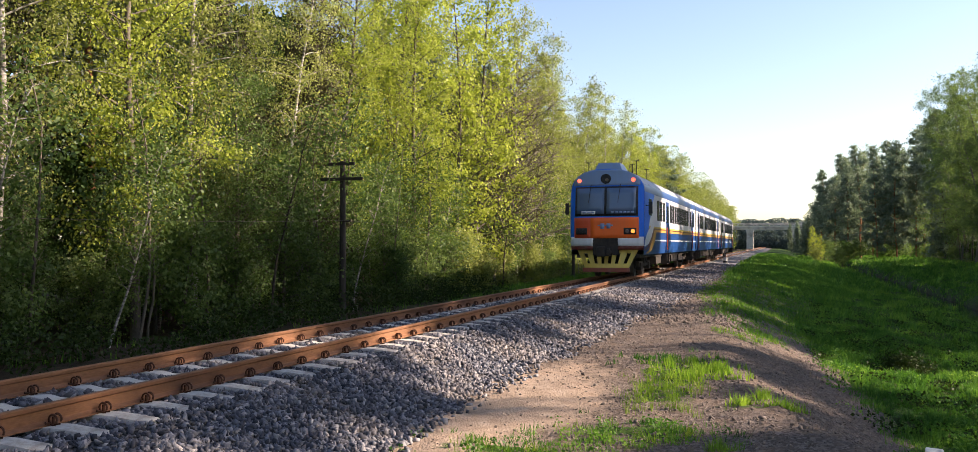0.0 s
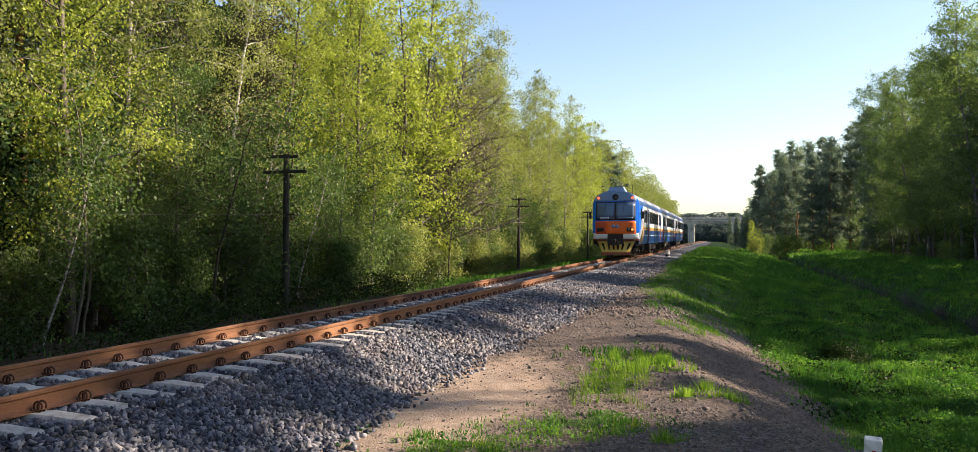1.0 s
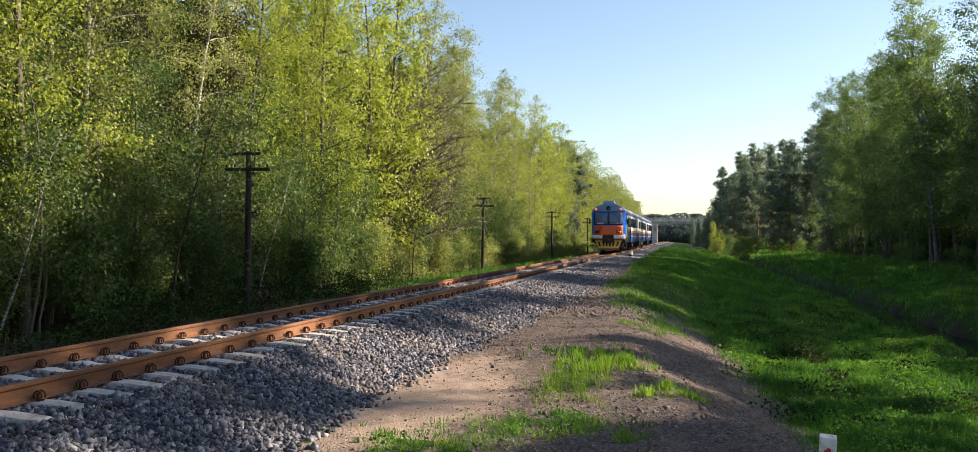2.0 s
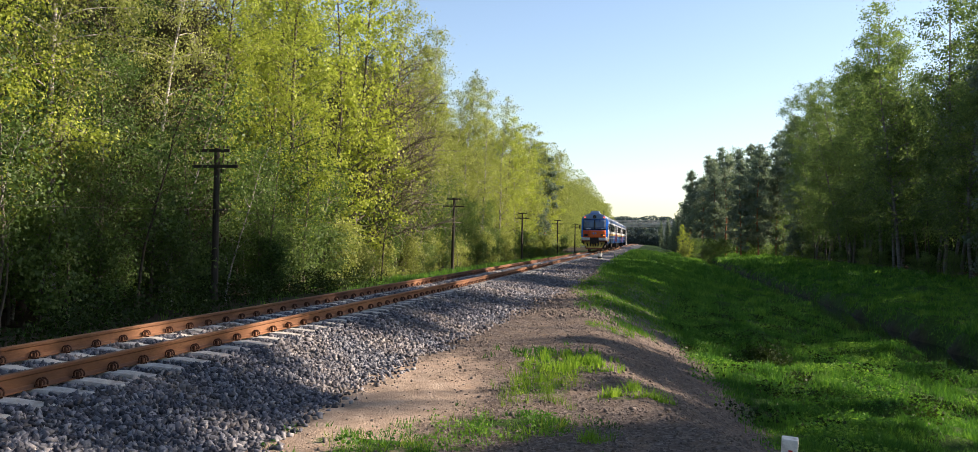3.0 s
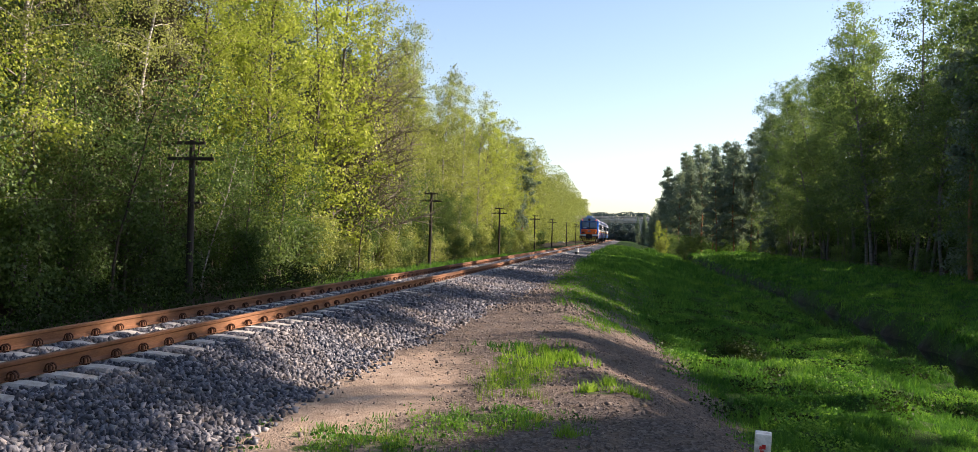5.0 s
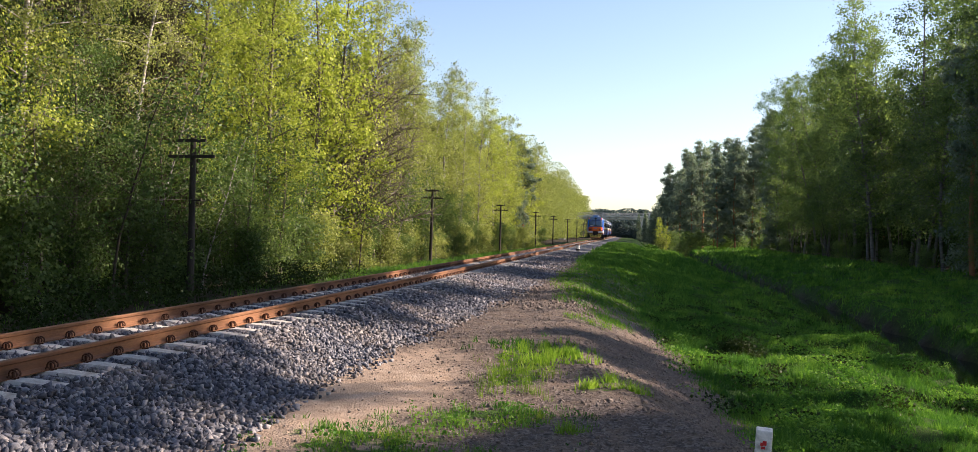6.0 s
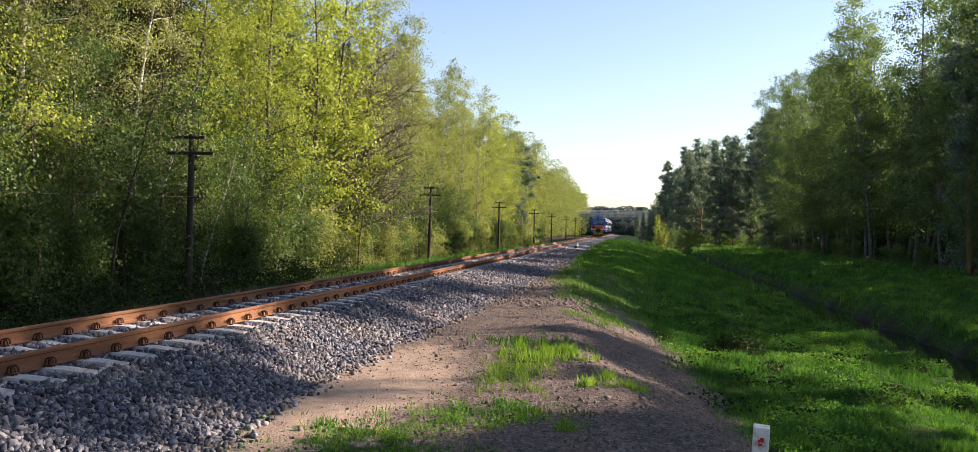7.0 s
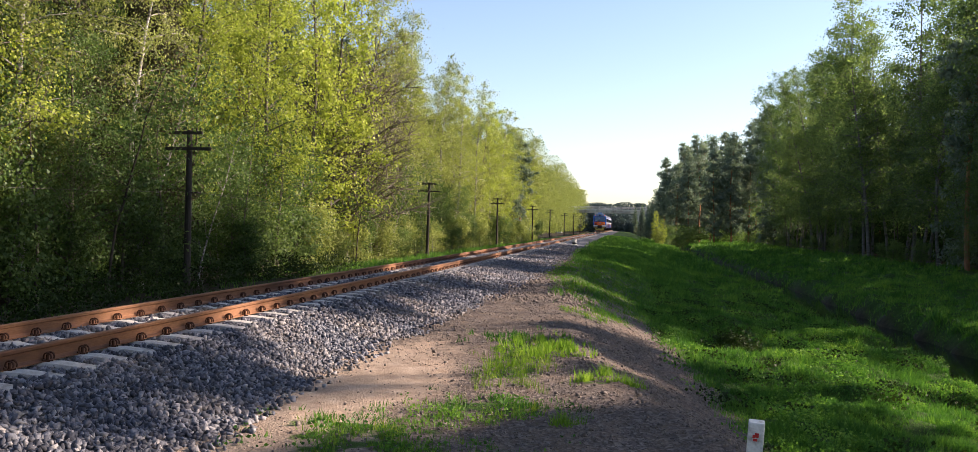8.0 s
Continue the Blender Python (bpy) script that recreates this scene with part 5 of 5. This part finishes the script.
far_wood("far_wood", [(x + rng.uniform(-3, 3), rng.uniform(430, 520), rng.uniform(13, 15.5), 6) for x in np.arange(-110, 130, 2.6)], 1300, 0.9, NEEDLE_FAR_HAZE, "distant woodland behind the bridge, coloured bluish for haze")
far_wood("far_wood", [(30 + rng.uniform(-4, 8), y, rng.uniform(18, 25), 4) for y in np.arange(265, 420, 5)], 900, 0.5, LEAF_SHADE, "far trees beyond the meadow")
# The woods' inner shade is painted here as near-black leaves.
far_wood("wood_depth", [(-31 - 7 * (k % 2) + rng.uniform(-2, 2), y, rng.uniform(17, 21), 4.2) for k, y in enumerate(np.arange(-20, 200, 2.6))], 1900, 0.6, LEAF_DARK_SHADED, "wood behind the first trees, its shade put into leaf colour")
far_wood("wood_depth", [(37 + 6 * (k % 2) + rng.uniform(-2, 2), y, rng.uniform(8, 15), 4.2) for k, y in enumerate(np.arange(52, 172, 3.2))], 1100, 0.6, LEAF_DARK_SHADED, "wood beyond the meadow, its shade put into leaf colour")
far_wood("undergrowth", [(-23 + rng.uniform(-1.5, 1.5), y, rng.uniform(3, 6), 2.2) for y in np.arange(-8, 160, 2.2)], 900, 0.26, LEAF_DARK_SHADED, "undergrowth inside the wood, leaf colour darkened for shade")
far_wood("verge_undergrowth", [(-15.6 + rng.uniform(-1.6, 1.4), y, rng.uniform(0.4, 1.2), 0.8) for y in np.arange(4, 46, 0.6)], 220, 0.10, LEAF_DARK_SHADED, "low plants between track and wood, darkened for shade")
far_wood("undergrowth", [(30.5 + rng.uniform(-1.5, 1.5), y, rng.uniform(2, 5), 2.2) for y in np.arange(30, 200, 2.6)], 700, 0.3, LEAF_DARK_SHADED, "undergrowth inside the wood, leaf colour darkened for shade")
# Bluish leaf mass that stands for the shaded, hazy opening below the deck.
far_wood("far_wood", [(x, y, rng.uniform(6.5, 9), 3.5) for x, y in [(-32 + 3.1 * k, 362 + 14 * (k % 3)) for k in range(17)]], 2200, 0.7, NEEDLE_FAR_HAZE, "hazy dark thicket standing for shade under the bridge")


# ---- grass ----
def blades(name, x, y, hgt, material, label, wid=0.012, lean=0.35, lift=0.0):
    n = len(x)
    z = height(x, y) - 0.01 + lift
    a = rng.uniform(0, 2 * np.pi, n)
    w = wid * rng.uniform(0.6, 1.4, n)
    h = hgt * rng.uniform(0.5, 1.3, n)
    la = rng.uniform(0, 2 * np.pi, n)
    lx, ly = np.cos(la) * h * lean * rng.random(n), np.sin(la) * h * lean * rng.random(n)
    dx, dy = np.cos(a) * w, np.sin(a) * w
    v = np.stack([np.stack([x - dx, y - dy, z], 1), np.stack([x + dx, y + dy, z], 1), np.stack([x + lx, y + ly, z + h], 1)], 1).reshape(-1, 3)
    return tagged(link(name, fast_mesh(name, v, np.arange(3 * n), 3, material)), label, "grass", kind="stuff")


def scatter(n, x0, x1, y0, y1, keep):
    x, y = rng.uniform(x0, x1, n), rng.uniform(y0, y1, n)
    k = rng.random(n) < keep(x, y)
    return x[k], y[k]


def tufts(x, y, per, spread):
    return np.repeat(x, per) + rng.normal(0, spread, len(x) * per), np.repeat(y, per) + rng.normal(0, spread, len(y) * per)


def grow():
    meadow = lambda x, y: (x > toe(y) - 0.5) * turf_at(x, y) * (1 - ((x > 9.0) & (x < 12.1)))
    for y0, y1, x1, n, h, w in ((9, 20, 9.4, 20000, 0.13, 0.007), (20, 36, 14, 22000, 0.16, 0.010), (36, 70, 24, 20000, 0.20, 0.02), (70, 130, 27, 12000, 0.28, 0.05), (130, 235, 26, 9000, 0.30, 0.08)):
        x, y = tufts(*scatter(n, -1, x1, y0, y1, meadow), 7, 0.07 + 0.004 * y0)
        hh = h * np.clip(0.8 + 0.8 * wave(x, y, 1.6, 51) + 0.6 * wave(x, y, 0.5, 52), 0.2, 2.2)
        blades("meadow_grass", x, y, hh, GRASS_LIT, "lush green meadow grass", w * 1.3, 0.9)
    bank = lambda x, y: (x > crest(y) - 0.7) * (x < toe(y)) * turf_at(x, y)
    for y0, y1, n, h, w in ((24, 45, 9000, 0.12, 0.012), (45, 90, 12000, 0.15, 0.026), (90, 170, 9000, 0.2, 0.06)):
        x, y = tufts(*scatter(n, -4.0, 5.0, y0, y1, bank), 6, 0.06 + 0.003 * y0)
        hh = h * np.clip(0.8 + 0.9 * wave(x, y, 1.8, 53) + 0.5 * wave(x, y, 0.6, 54), 0.15, 2.2)
        blades("bank_grass", x, y, hh, GRASS_LIT, "uneven green grass down the railway bank", w, 0.9)
    shelf = lambda x, y: (x < toe(y)) * np.clip(turf_at(x, y) - 0.22, 0, 1) * 1.6
    def patch(cx, cy, sx, sy, n, per, spread):
        x, y = rng.normal(cx, sx, n), rng.normal(cy, sy, n)
        k = wave(x, y, 0.7, 61) > 0.0
        return tufts(x[k], y[k], per, spread)

    x, y = patch(-1.35, 15.7, 0.38, 0.62, 170, 10, 0.05)
    blades("grass_clump", x, y, np.full(len(x), 0.16), GRASS_BRIGHT, "clump of bright broad-bladed grass in the dirt", 0.013, 0.55)
    x, y = patch(-2.0, 16.9, 0.40, 0.45, 110, 10, 0.06)
    blades("grass_clump", x, y, np.full(len(x), 0.13), GRASS_LIT, "clump of green grass in the dirt", 0.011, 0.6)
    x, y = patch(-1.75, 13.4, 0.28, 0.8, 260, 8, 0.05)
    blades("pale_stalks", x, y, np.full(len(x), 0.16), GRASS_PALE, "thin pale grass stalks on the dirt", 0.0045, 0.35)
    for cx, cy, sx, sy, n in ((-1.4, 11.0, 0.45, 0.28, 130), (-2.1, 10.1, 0.5, 0.3, 140), (-2.8, 9.3, 0.5, 0.3, 110), (-2.3, 8.5, 0.8, 0.3, 130)):
        x, y = patch(cx, cy, sx, sy, n, 11, 0.06)
        blades("low_grass", x, y, np.full(len(x), 0.08), GRASS_LIT, "low dark green grass along the dirt", 0.007, 0.8)
        x, y = patch(cx, cy, sx, sy, n // 3, 8, 0.06)
        z = height(x, y) + rng.uniform(0.01, 0.10, len(x))
        tagged(link("weeds", leaf_cloud("weeds", np.stack([x, y, z], 1), 0.045, GRASS_LIT, 0.5)), "low broad-leaved weeds along the dirt", "weeds", kind="stuff")
    for cx, cy, n in ((-0.45, 12.8, 26), (0.05, 12.95, 14), (-0.6, 10.1, 10), (-0.2, 13.6, 12)):
        x, y = patch(cx, cy, 0.12, 0.12, n, 12, 0.04)
        blades("grass_clump", x, y, np.full(len(x), 0.16), GRASS_BRIGHT, "small bright grass tuft in the dirt", 0.010, 0.9)
    x, y = tufts(*scatter(3000, -4.5, 2.5, 5, 22, shelf), 8, 0.05)
    blades("young_grass", x, y, rng.choice([0.05, 0.09, 0.15], len(x)), GRASS_PALE, "young grass tufts on the dirt shelf", 0.008, 0.7)
    x, y = tufts(*scatter(5000, -4.5, 2.5, 22, 60, shelf), 7, 0.07)
    blades("young_grass", x, y, np.full(len(x), 0.10), GRASS_PALE, "young grass on the dirt shelf", 0.012, 0.6)
    x, y = tufts(*scatter(3500, -18, -10.3, 5, 120, lambda x, y: 0.15 + 0.7 * smooth01((y - 30) / 25)), 6, 0.12)
    blades("verge_grass", x, y, np.full(len(x), 0.28), GRASS_LIT, "grass between the track and the wood", 0.02)
    # broad-leaved weeds on the bank and in the meadow
    patchy = lambda x, y: (x > toe(y) - 0.9) * (wave(x, y, 3.0, 41) > 0.25) * 0.9
    x, y = scatter(9000, 0.8, 9.2, 8, 38, patchy)
    x, y = tufts(x, y, 12, 0.13)
    z = height(x, y) + rng.uniform(0.02, 0.22, len(x))
    tagged(link("weeds", leaf_cloud("weeds", np.stack([x, y, z], 1), 0.055, GRASS_LIT, 0.5)), "low broad-leaved weeds in the grass", "weeds", kind="stuff")
    dark = lambda x, y: (x > toe(y) - 0.6) * (wave(x, y, 2.4, 43) > 0.45) * 0.9
    x, y = tufts(*scatter(6000, 0.8, 9.2, 8, 48, dark), 12, 0.14)
    z = height(x, y) + rng.uniform(0.02, 0.26, len(x))
    tagged(link("weeds", leaf_cloud("weeds", np.stack([x, y, z], 1), 0.075, LEAF_DARK_SHADED, 0.5)), "dark broad-leaved weeds in patches in the grass", "weeds", kind="stuff")


grow()
low = tree("shrub", "low_bush", "low dark green bush on the bank", 0.72, 0.03, 0.72, 26, 5000, 0.06, LEAF_DARK_SHADED, BARK_GREY, 0.02, 0.0, 0.8, 3, 0.16, 0.1)
low.matrix_basis = pose(3.0, 25.6, float(height(3.0, 25.6)) - 0.05)


# ---- what moves ----
def motions():
    speed, start = 24.4, 38.3
    for k, car in enumerate((CAB_CAR, MID_CAR, END_CAR)):
        walk(car, [(t / 2, pose(XC + 0.06, start + k * CAR + speed * t / 2, 0)) for t in range(17)])


motions()
